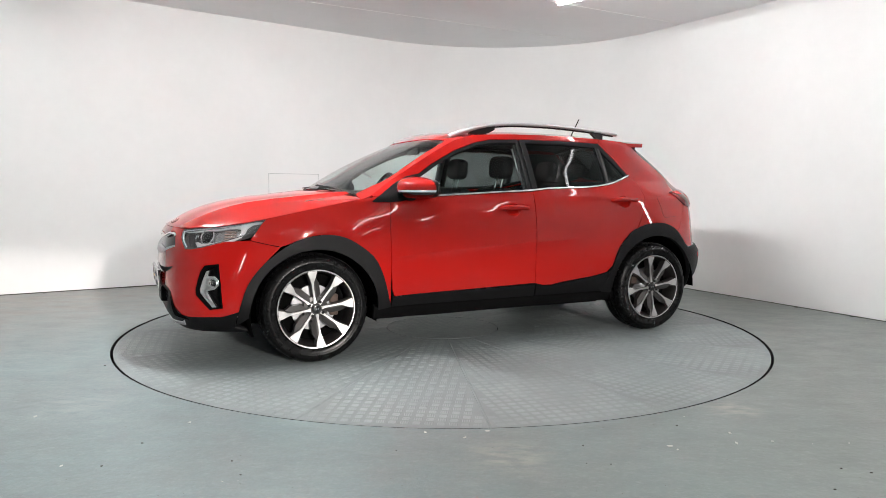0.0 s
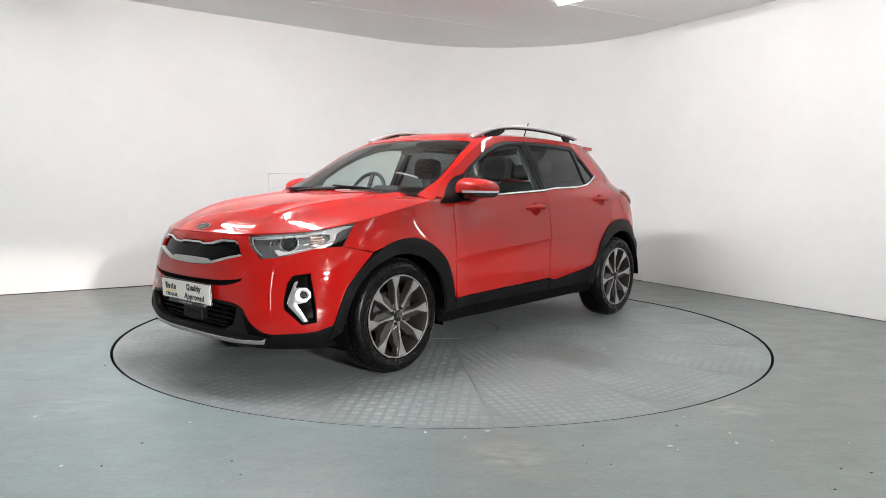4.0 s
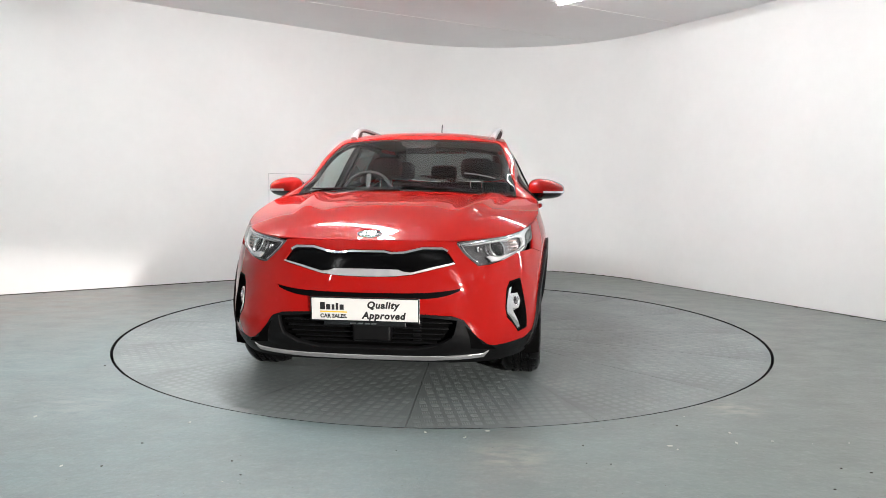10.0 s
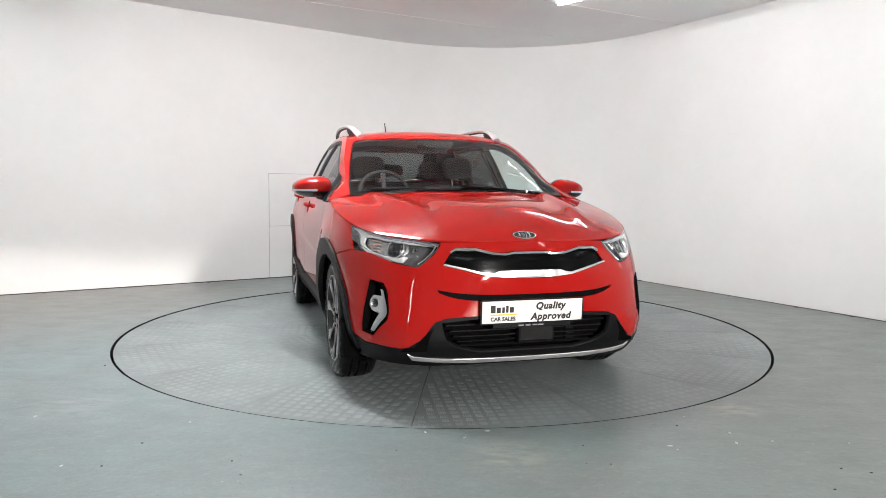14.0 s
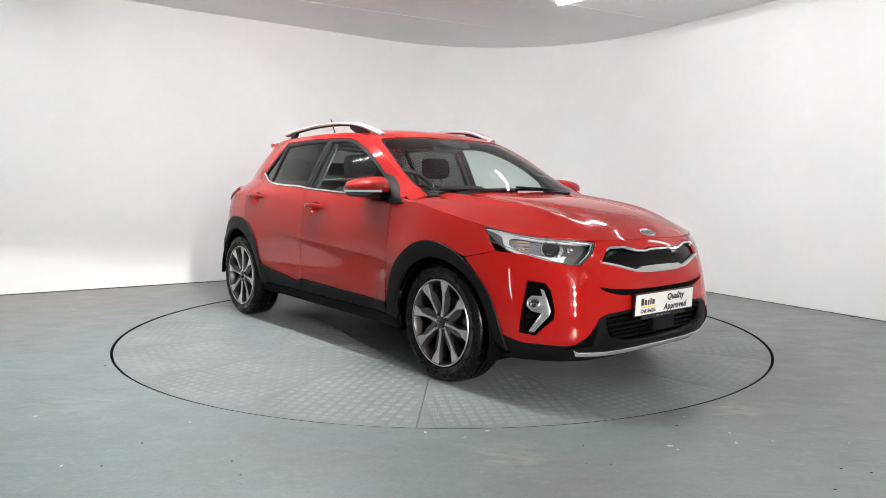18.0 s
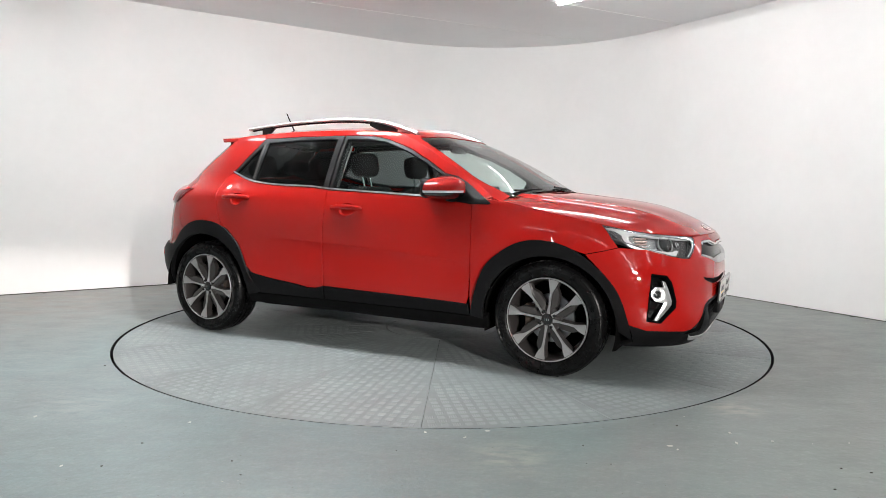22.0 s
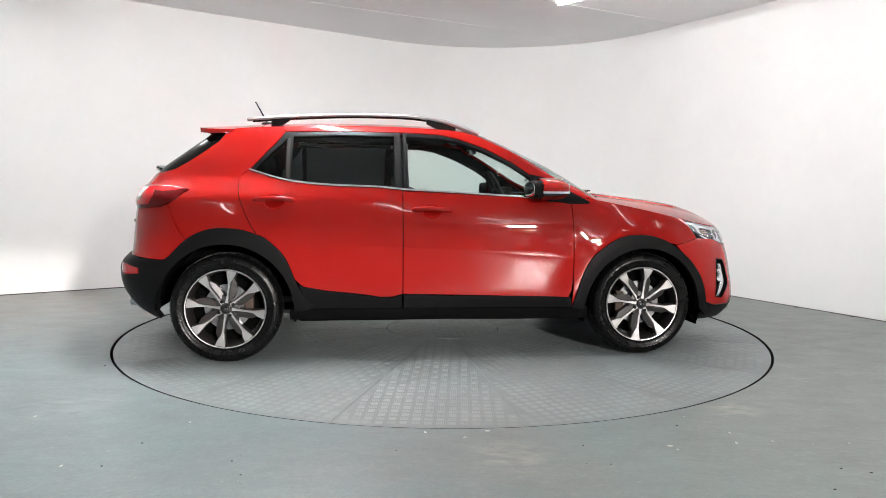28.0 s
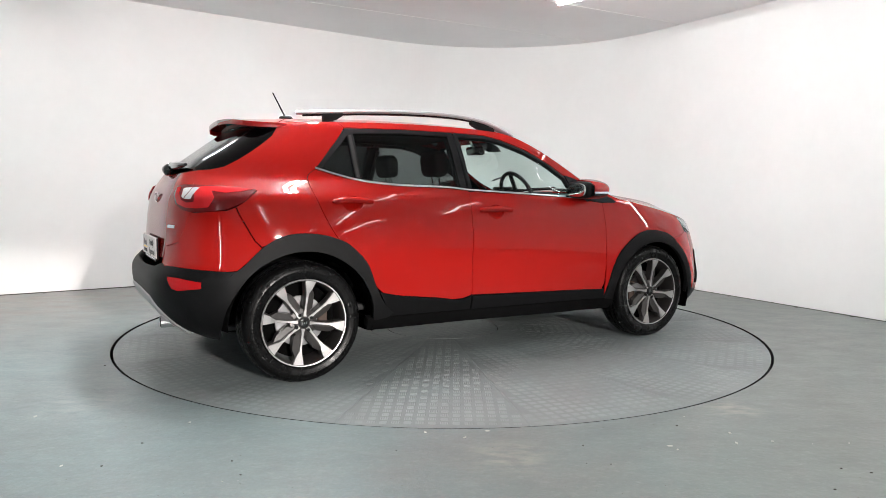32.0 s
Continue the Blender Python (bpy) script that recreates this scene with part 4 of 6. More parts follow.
# bonnet, windscreen, roof
hx = np.concatenate([np.linspace(1.0, 1.9, 24), np.linspace(1.91, 2.052, 16)])
hy = np.interp(hx, _hx, _hy)
left = [(x, y) for x, y in zip(hx, hy) if y > 0.03]
cowl = [(1.006, 0.70), (1.02, 0.56), (1.04, 0.40), (1.05, 0.2), (1.05, 0.0), (1.05, -0.2), (1.04, -0.40), (1.02, -0.56), (1.006, -0.70)]
panel("bonnet", hood, left + [(x, -y) for x, y in left[::-1]] + cowl[::-1], M["paint"], car, step=0.03, gap=0.0035)
screen = [(1.07, 0.0), (1.065, 0.2), (1.05, 0.42), (1.025, 0.60), (1.0, 0.695), (0.95, 0.692), (0.85, 0.685), (0.74, 0.663), (0.6, 0.635), (0.43, 0.597), (0.345, 0.572), (0.315, 0.545)]
roof_front = [(0.345, 0.40), (0.338, 0.2), (0.335, 0.0)]
sc = screen[1:] + roof_front[:2]
panel("windscreen", roof, [screen[0]] + sc + [roof_front[2]] + [(x, -y) for x, y in sc[::-1]], M["glass"], car, off=-0.004, depth=0.0, gap=0.0).visible_shadow = False
# red pillar and roof skin
for sd in (1, -1):
    xs = np.linspace(1.0, 0.17, 20)
    outer = [(x, float(np.interp(x, _gx, _gy))) for x in xs]
    inner = [p for p in screen[4:]]
    panel("front_pillar", roof, outer + inner[::-1], M["paint"], car, side=sd, gap=0.0, step=0.02)
xs = np.linspace(0.17, -1.27, 40)
edge = [(x, float(np.interp(x, _gx, _gy))) for x in xs]
panel("roof_skin", roof, [roof_front[2], roof_front[1], roof_front[0], (0.315, 0.545)] + edge + [(x, -y) for x, y in edge[::-1]] + [(0.315, -0.545), (0.345, -0.40), (0.338, -0.2)], M["paint"], car, gap=0.0, step=0.04, depth=0.02)

for sd in (1, -1):
    panel("pillar_lining", roof, [(x, y * 0.985) for x, y in outer[::2]] + [(x, y) for x, y in inner[::-1]], M["dark"], car, side=sd, off=-0.018, depth=0.004, gap=0.003, step=0.03)
    panel("frame_lining", body, S(top[:38] + [(-0.95, 1.39), (-0.6, 1.395), (-0.23, 1.393), (0.0, 1.383), (0.12, 1.36), (0.30, 1.297), (0.48, 1.202), (0.63, 1.10), (0.74, 1.03), (0.90, 1.0)]), M["dark"], car, side=sd, off=-0.018, depth=0.004, gap=0.003, step=0.03)

# nose: bumper skin with its openings
grille = [(-0.425, 0.690), (-0.395, 0.735), (-0.363, 0.770), (-0.267, 0.772), (-0.195, 0.752), (-0.125, 0.748), (-0.085, 0.756), (0.085, 0.756), (0.125, 0.748), (0.195, 0.752), (0.267, 0.772), (0.363, 0.770), (0.395, 0.735), (0.425, 0.690), (0.33, 0.668), (0.22, 0.640), (0.13, 0.630), (0.0, 0.627), (-0.13, 0.630), (-0.22, 0.640), (-0.33, 0.668)]
fog = [(0.728, 0.606), (0.680, 0.595), (0.667, 0.561), (0.664, 0.462), (0.672, 0.425), (0.722, 0.342), (0.754, 0.352), (0.748, 0.48)]
slot_top, slot_low = [(0.0, 0.549), (0.2, 0.551), (0.30, 0.555), (0.37, 0.561), (0.42, 0.568), (0.455, 0.576)], [(0.448, 0.564), (0.41, 0.549), (0.36, 0.536), (0.30, 0.528), (0.2, 0.522), (0.0, 0.519)]
slot = slot_top + slot_low + [(-y, z) for y, z in slot_low[-2::-1]] + [(-y, z) for y, z in slot_top[:0:-1]]
lamp_low = [(0.425, 0.783), (0.455, 0.745), (0.49, 0.712), (0.529, 0.680), (0.58, 0.683), (0.638, 0.697), (0.718, 0.733)]
corner = [(qx(1.600, 0.78)), (qx(1.60, 0.72))]
half = FR([(0.0, 0.797), (0.2, 0.797), (0.43, 0.794)] + lamp_low) + [(QF - qx(1.668, 0.742), 0.742), (QF - qx(1.60, 0.724), 0.724), (QF - qx(1.50, 0.702), 0.702), (QF - qx(1.585, 0.618), 0.618), (QF - qx(1.66, 0.53), 0.53), (QF - qx(1.705, 0.44), 0.44), (QF - qx(1.735, 0.33), 0.33)] + FR([(0.742, 0.300), (0.62, 0.292), (0.585, 0.30), (0.52, 0.35), (0.47, 0.425), (0.42, 0.443), (0.2, 0.455), (0.0, 0.457)])
outline = half + [(-c, z) for c, z in half[-2:0:-1]]
lower_edge = FR([(0.742, 0.300), (0.62, 0.292), (0.585, 0.30), (0.52, 0.35), (0.47, 0.425), (0.42, 0.443), (0.2, 0.455), (0.0, 0.457)])
panel("front_bumper", round_front, outline, M["paint"], car, holes=[FR(grille), FR(fog), FR([(-y, z) for y, z in fog]), FR(slot)], step=0.022, gap=0.0015)
low = [(QF - qx(1.735, 0.33), 0.33)] + lower_edge
bottom = FR([(0.0, 0.205), (0.3, 0.205), (0.6, 0.205), (0.74, 0.21)]) + [(QF - qx(1.75, 0.235), 0.235)]
lhalf = [(0.0, 0.457)] + lower_edge[::-1][1:] + [(QF - qx(1.735, 0.33), 0.33)] + bottom[::-1]
intake = FR([(-0.44, 0.425), (-0.2, 0.443), (0.2, 0.443), (0.44, 0.425), (0.415, 0.34), (0.35, 0.30), (0.24, 0.275), (-0.24, 0.275), (-0.35, 0.30), (-0.415, 0.34)])
panel("lower_bumper", round_front, lhalf + [(-c, z) for c, z in lhalf[-2:0:-1]], M["black"], car, holes=[intake], off=0.003, depth=0.03, step=0.025, gap=0.0)
strip = FR([(-0.585, 0.272), (-0.56, 0.258), (-0.3, 0.243), (0.0, 0.24), (0.3, 0.243), (0.56, 0.258), (0.585, 0.272), (0.56, 0.240), (0.3, 0.222), (0.0, 0.218), (-0.3, 0.222), (-0.56, 0.240)])
panel("skid_strip", round_front, strip, M["silver"], car, off=0.008, depth=0.010, gap=0.0, step=0.015, dome=0.006)
panel("intake_back", round_front, FR([(-0.62, 0.46), (0.62, 0.46), (0.62, 0.21), (-0.62, 0.21)]), M["dark"], car, off=-0.07, depth=0.01)
panel("grille_back", round_front, FR([(-0.46, 0.80), (0.46, 0.80), (0.46, 0.60), (-0.46, 0.60)]), M["piano"], car, off=-0.016, depth=0.01)
panel("slot_back", round_front, FR([(-0.47, 0.60), (0.47, 0.60), (0.47, 0.50), (-0.47, 0.50)]), M["mesh"], car, off=-0.014, depth=0.01)

# tail: gate, glass, bumper
gate = RR([(0.0, 1.112), (0.25, 1.120), (0.43, 1.136), (0.50, 1.075), (0.535, 1.045), (0.60, 0.98), (0.624, 0.919), (0.594, 0.816), (0.562, 0.756), (0.40, 0.727), (0.36, 0.66), (0.0, 0.655)])
panel("tailgate", round_tail, gate + [(-c, z) for c, z in gate[-2:0:-1]], M["paint"], car, step=0.03)
for sd in (1, -1):
    panel("rear_corner", body, S([(-1.545, 0.77), (-1.571, 0.821), (-1.626, 0.945), (-1.667, 0.929)]) + [(QR + c, z) for c, z in RR([(0.631, 0.914), (0.624, 0.919), (0.594, 0.816), (0.562, 0.756), (0.40, 0.727), (0.365, 0.63), (0.48, 0.618), (0.52, 0.629), (0.663, 0.626)])] + S([(-1.684, 0.615), (-1.637, 0.618), (-1.59, 0.655), (-1.51, 0.735)]), M["paint"], car, side=sd, step=0.025)
    ft = S([(-1.307, 1.409), (-1.365, 1.333), (-1.43, 1.282), (-1.496, 1.236), (-1.56, 1.195), (-1.629, 1.158), (-1.69, 1.143)])
    panel("glass_finisher", body, ft + [(QR + c, z) for c, z in RR([(0.43, 1.138), (0.40, 1.15), (0.42, 1.25), (0.42, 1.33), (0.40, 1.42)])], M["piano"], car, side=sd, off=-0.004, step=0.02)
rglass = RR([(0.0, 1.115), (0.25, 1.122), (0.43, 1.140), (0.43, 1.25), (0.43, 1.33), (0.40, 1.40), (0.2, 1.415), (0.0, 1.42)])
panel("rear_screen", round_tail, rglass + [(-c, z) for c, z in rglass[-2:0:-1]], M["privacy"], car, off=-0.008, depth=0.0).visible_shadow = False


def spoiler_z(x, y):
    t = np.clip((-1.27 - x) / 0.275, -0.2, 1.1)
    return roof_z(np.full_like(x, -1.27), y) * (1 - t) + (1.447 - 0.04 * (y / 0.5) ** 2) * t


sp = [(-1.27, 0.515), (-1.33, 0.51), (-1.40, 0.50), (-1.46, 0.48), (-1.50, 0.43), (-1.53, 0.30), (-1.545, 0.0)]
spoiler = panel("spoiler", height_field(spoiler_z), sp + [(x, -y) for x, y in sp[-2::-1]], M["paint"], car, depth=0.028, gap=0.002)
inner = [(-1.27 + 0.72 * (x + 1.27), y - 0.02) for x, y in sp[:-1]] + [(-1.468, 0.0)]
panel("spoiler_underside", height_field(lambda x, y: spoiler_z(x, y) - 0.029), inner + [(x, -y) for x, y in inner[-2::-1]], M["gloss_black"], car, depth=0.03, gap=0.004)
rb = RR([(0.0, 0.60), (0.34, 0.61), (0.40, 0.635), (0.48, 0.620), (0.52, 0.629), (0.663, 0.626)]) + [(qx(x, z) - QR, z) for x, z in ((-1.684, 0.615), (-1.637, 0.618), (-1.59, 0.655), (-1.66, 0.60), (-1.69, 0.5), (-1.70, 0.31), (-1.69, 0.25))] + RR([(0.62, 0.255), (0.55, 0.30), (0.46, 0.40), (0.36, 0.46), (0.0, 0.47)])
panel("rear_bumper", round_tail, rb + [(-c, z) for c, z in rb[-2:0:-1]], M["black"], car, off=0.012, depth=0.03, step=0.025)
sk = RR([(0.0, 0.47), (0.36, 0.46), (0.46, 0.40), (0.55, 0.30), (0.52, 0.27), (0.40, 0.35), (0.30, 0.40), (0.0, 0.405)])
panel("rear_skid_plate", round_tail, sk + [(-c, z) for c, z in sk[-2:0:-1]], M["silver"], car, off=0.018, depth=0.03, step=0.025)
dk = RR([(0.0, 0.405), (0.30, 0.40), (0.40, 0.35), (0.52, 0.27), (0.45, 0.25), (0.0, 0.25)])
panel("rear_diffuser", round_tail, dk + [(-c, z) for c, z in dk[-2:0:-1]], M["black"], car, off=-0.01, depth=0.02, step=0.03)



def spot(surf, a, b, off=0.0, side=1):
    """A pose on a surface: x along it, y up it, z outwards; side -1 on the car's right (x then runs backwards)."""
    p, n = surf(np.array([a]), np.array([b]), off)
    q, _ = surf(np.array([a + 0.01]), np.array([b]), off)
    p, n, q = (Vector(v[0]) for v in (p, n, q))
    if side < 0:
        p.y, n.y, q.y = -p.y, -n.y, -q.y
    t = (q - p).normalized() * -side
    t = (t - n * t.dot(n)).normalized()
    u = n.cross(t)
    return Matrix(((t.x, u.x, n.x, p.x), (t.y, u.y, n.y, p.y), (t.z, u.z, n.z, p.z), (0, 0, 0, 1)))


def writing(text, size, m, material, parent, name="lettering", bold=0.0, spread=1.0, slant=0.0):
    """Flat raised letters, centred on m."""
    cu = bpy.data.curves.new("letters", "FONT")
    cu.body, cu.size, cu.align_x, cu.align_y, cu.extrude, cu.offset, cu.space_character = text, size, "CENTER", "CENTER", 0.0008, bold, spread
    cu.resolution_u, cu.shear = 3, slant
    tmp = new("letters", cu)
    me = bpy.data.meshes.new_from_object(tmp.evaluated_get(bpy.context.evaluated_depsgraph_get()))
    bpy.data.objects.remove(tmp)
    bpy.data.curves.remove(cu)
    me.materials.clear()
    me.materials.append(material)
    ob = new(name, me)
    ob.parent = parent
    ob.matrix_basis = m
    return ob


def blob(bm, size, m, e=0.6, steps=20, lo=-1.0, hi=1.0):
    """A rounded block (super-ellipsoid), of which only heights lo to hi are kept."""
    rows = []
    sg = lambda v, k: math.copysign(abs(v) ** k, v)
    t0, t1 = math.asin(max(-1, min(1, math.copysign(abs(lo) ** (1 / e), lo)))), math.asin(max(-1, min(1, math.copysign(abs(hi) ** (1 / e), hi))))
    n = steps // 2
    for i in range(n + 1):
        t = t0 + (t1 - t0) * i / n
        rows.append([bm.verts.new(m @ Vector((size[0] * sg(math.cos(t), e) * sg(math.cos(2 * math.pi * k / steps), e), size[1] * sg(math.cos(t), e) * sg(math.sin(2 * math.pi * k / steps), e), size[2] * sg(math.sin(t), e)))) for k in range(steps)])
    for r0, r1 in zip(rows, rows[1:]):
        for k in range(steps):
            bm.faces.new((r0[k], r0[(k + 1) % steps], r1[(k + 1) % steps], r1[k]))
    bm.faces.new(rows[0][::-1])
    bm.faces.new(rows[-1])
    bmesh.ops.remove_doubles(bm, verts=bm.verts, dist=1e-5)


def ribbon(bm, surf, pts, width, off, side=1, thick=0.006):
    """A raised rounded strip that follows a line on a surface."""
    pts = np.array(pts, float)
    d = np.gradient(pts, axis=0)
    d /= np.linalg.norm(d, axis=1, keepdims=True)
    nrm = np.stack([-d[:, 1], d[:, 0]], 1)
    w = np.broadcast_to(np.asarray(width, float), (len(pts),))[:, None]
    rows = []
    for k, o in ((-0.5, off - thick), (-0.5, off), (-0.3, off + thick * 0.7), (0.3, off + thick * 0.7), (0.5, off), (0.5, off - thick)):
        c = pts + nrm * w * k
        p, _ = surf(c[:, 0], c[:, 1], o)
        if side < 0:
            p[:, 1] *= -1
        rows.append([bm.verts.new(v) for v in p])
    for r0, r1 in zip(rows, rows[1:]):
        for i in range(len(pts) - 1):
            bm.faces.new((r0[i], r0[i + 1], r1[i + 1], r1[i]))
    for i in (0, -1):
        bm.faces.new([r[i] for r in rows])


FQ = lambda pts: [(QF - c, z) for c, z in FR(pts)]      # nose points as q on the left side
RQ = lambda pts: [(QR + c, z) for c, z in RR(pts)]

# ---- headlamps ----
for sd in (1, -1):
    bottom_line = FQ([(0.428, 0.788), (0.455, 0.747), (0.49, 0.714), (0.529, 0.682), (0.58, 0.685), (0.638, 0.699), (0.718, 0.735)]) + S([(1.63, 0.79), (1.570, 0.862)])
    top_line = S([(1.62, 0.853), (1.70, 0.836), (1.82, 0.816), (1.9, 0.807), (1.955, 0.800)])
    shape = bottom_line + top_line
    lampo = panel("headlamp", body, shape, M["lamp_grey"], car, side=sd, off=-0.05, depth=0.02, step=0.025, gap=0.0, label="headlamp with projector lens and clear cover")
    # side wall of the bowl
    panel("bezel", body, shape, M["lamp_grey"], lampo, holes=[inset(shape, 0.004)], side=sd, off=-0.001, depth=0.05, step=0.02, gap=0.001)
    top = [(1.640, 0.853), (1.74, 0.847), (1.87, 0.828), (2.03, 0.811), (2.10, 0.803), (2.20, 0.791), (2.19, 0.780), (2.09, 0.786), (1.92, 0.798), (1.80, 0.812), (1.765, 0.806), (1.757, 0.782), (1.775, 0.762), (1.82, 0.744), (1.91, 0.727), (2.00, 0.719), (2.03, 0.728), (2.05, 0.724), (2.028, 0.698), (1.91, 0.705), (1.80, 0.732), (1.742, 0.757), (1.728, 0.785), (1.728, 0.812), (1.70, 0.832)]
    panel("light_guide", body, top, M["guide"], lampo, side=sd, off=-0.012, depth=0.012, step=0.012, gap=0.0, dome=0.004, label="bright C-shaped running-light guide")
    bowl_shape = [(1.758, 0.765), (1.83, 0.735), (1.92, 0.722), (2.01, 0.716), (2.04, 0.76), (2.035, 0.797), (1.92, 0.803), (1.80, 0.815), (1.764, 0.806)]
    panel("reflector_bowl", body, bowl_shape, M["bowl"], lampo, side=sd, off=-0.034, depth=0.012, step=0.012, gap=0.0, label="faceted chrome reflector")
    corner_shape = [(1.645, 0.838), (1.700, 0.828), (1.724, 0.806), (1.724, 0.785), (1.740, 0.757), (1.790, 0.731), (1.745, 0.748)]
    panel("corner_trim", body, corner_shape, M["lamp_grey"], lampo, side=sd, off=-0.006, depth=0.01, step=0.012, gap=0.0, label="dark grey lamp corner")
    edge = np.array(S([(1.66, 0.843), (1.70, 0.832), (1.82, 0.811), (1.9, 0.801)]) + FQ([(0.446, 0.782), (0.468, 0.749), (0.503, 0.716), (0.535, 0.692)]))
    run = np.concatenate([[0], np.cumsum(np.linalg.norm(np.diff(edge, axis=0), axis=1))])
    at = np.linspace(0, run[-1], 60)
    bm = bmesh.new()
    ribbon(bm, body, np.stack([np.interp(at, run, edge[:, 0]), np.interp(at, run, edge[:, 1])], 1), np.interp(at, [0, 0.1, run[-1]], [0.006, 0.013, 0.009]), -0.006, sd, 0.004)
    part("edge_strip", bm, M["bright"], lampo, "bright strip along the top of the lamp", smooth=True)
    # projector
    m = spot(body, 1.972, 0.764, -0.026, sd)
    bm = bmesh.new()
    lathe(bm, [(0.046, -0.005), (0.049, 0.010), (0.044, 0.014), (0.037, 0.004), (0.033, -0.012)], 28, m @ pose(0, 0, 0, 90))
    part("projector_ring", bm, M["bright"], lampo, smooth=True)
    bm = bmesh.new()
    bmesh.ops.create_uvsphere(bm, u_segments=20, v_segments=10, radius=0.035, matrix=m @ Matrix.Diagonal((1, 1, 0.5, 1)))
    part("projector_lens", bm, M["gloss_black"], lampo, "dark round projector lens", smooth=True)
    for k in range(4):
        mi = spot(body, 1.822 + 0.004 * k, 0.750 + 0.016 * k, -0.028, sd)
        bm = bmesh.new()
        box(bm, (0.066, 0.006, 0.012), mi, 0.002)
        part("indicator_fin", bm, M["pale_amber"], lampo, "pinkish indicator fin")
    mi = spot(body, 2.075, 0.766, -0.036, sd)
    bm = bmesh.new()
    for k in range(2):
        box(bm, (0.012, 0.030 - 0.012 * k, 0.010), mi @ pose(-0.008 + 0.018 * k, 0.004 * k, 0), 0.004)
    part("reflector", bm, M["chrome"], lampo)
    lens = panel("lens", body, shape, M["lens"], lampo, side=sd, off=0.001, depth=0.0, step=0.025, gap=0.003)
    lens.visible_shadow = False

# ---- grille ----
bm = bmesh.new()
corners = [(-0.385, 0.748), (-0.363, 0.762), (-0.267, 0.763), (-0.185, 0.743), (-0.12, 0.739), (-0.085, 0.746), (0.085, 0.746), (0.12, 0.739), (0.185, 0.743), (0.267, 0.763), (0.363, 0.762), (0.385, 0.748)]
run_y = np.linspace(-0.385, 0.385, 60)
top_c = FR([(y, float(np.interp(y, [c[0] for c in corners], [c[1] for c in corners]))) for y in run_y])
ribbon(bm, round_front, top_c, 0.015, -0.002, 1, 0.010)
part("grille_top_strip", bm, M["chrome"], car, "chrome strip across the top of the grille", smooth=True)
low_o = [(-0.425, 0.690), (-0.33, 0.668), (-0.22, 0.640), (-0.13, 0.630), (0.0, 0.627), (0.13, 0.630), (0.22, 0.640), (0.33, 0.668), (0.425, 0.690)]
low_i = [(0.415, 0.697), (0.32, 0.677), (0.215, 0.651), (0.18, 0.655), (0.155, 0.664), (0.0, 0.666), (-0.155, 0.664), (-0.18, 0.655), (-0.215, 0.651), (-0.32, 0.677), (-0.415, 0.697)]
panel("grille_lower_strip", round_front, FR(low_o + low_i), M["silver"], car, off=0.006, depth=0.03, step=0.02, gap=0.001, dome=0.006, label="satin silver lower grille bar")
# badge on the bonnet's lip: an oval with plain strokes
def badge(m, w, h, parent):
    root = new("badge")
    root.parent = parent
    root["label"] = "oval chrome badge with plain strokes"
    root.matrix_basis = m
    bm = bmesh.new()
    n, rows = 40, []
    for r, z in ((1.0, 0.0), (1.0, 0.004), (0.93, 0.006), (0.86, 0.004), (0.86, 0.002)):
        rows.append([bm.verts.new((w * r * math.cos(2 * math.pi * k / n), h * (r - (1 - r) * 0.5) * math.sin(2 * math.pi * k / n), z)) for k in range(n)])
    for a, b in zip(rows, rows[1:]):
        for k in range(n):
            bm.faces.new((a[k], a[(k + 1) % n], b[(k + 1) % n], b[k]))
    part("rim", bm, M["chrome"], root, smooth=True)
    bm = bmesh.new()
    bm.faces.new([bm.verts.new((w * 0.87 * math.cos(2 * math.pi * k / n), h * 0.80 * math.sin(2 * math.pi * k / n), 0.003)) for k in range(n)])
    part("field", bm, M["ink"], root)
    bm = bmesh.new()
    for x, a in ((-0.42, 0), (-0.14, 0), (0.14, 0), (0.42, 0)):
        box(bm, (w * 0.11, h * 1.0, 0.003), pose(x * w, 0, 0.005, 0, 0, a), 0.0006, 1)
    part("stroke", bm, M["chrome"], root)
    return root


hn = hood(np.array([2.006]), np.array([0.0]), 0.001)
n = Vector(hn[1][0])
yb = Vector((0, 1, 0))
ub = n.cross(yb)
pb = Vector(hn[0][0])
badge(Matrix(((yb.x, ub.x, n.x, pb.x), (yb.y, ub.y, n.y, pb.y), (yb.z, ub.z, n.z, pb.z), (0, 0, 0, 1))), 0.062, 0.031, car)

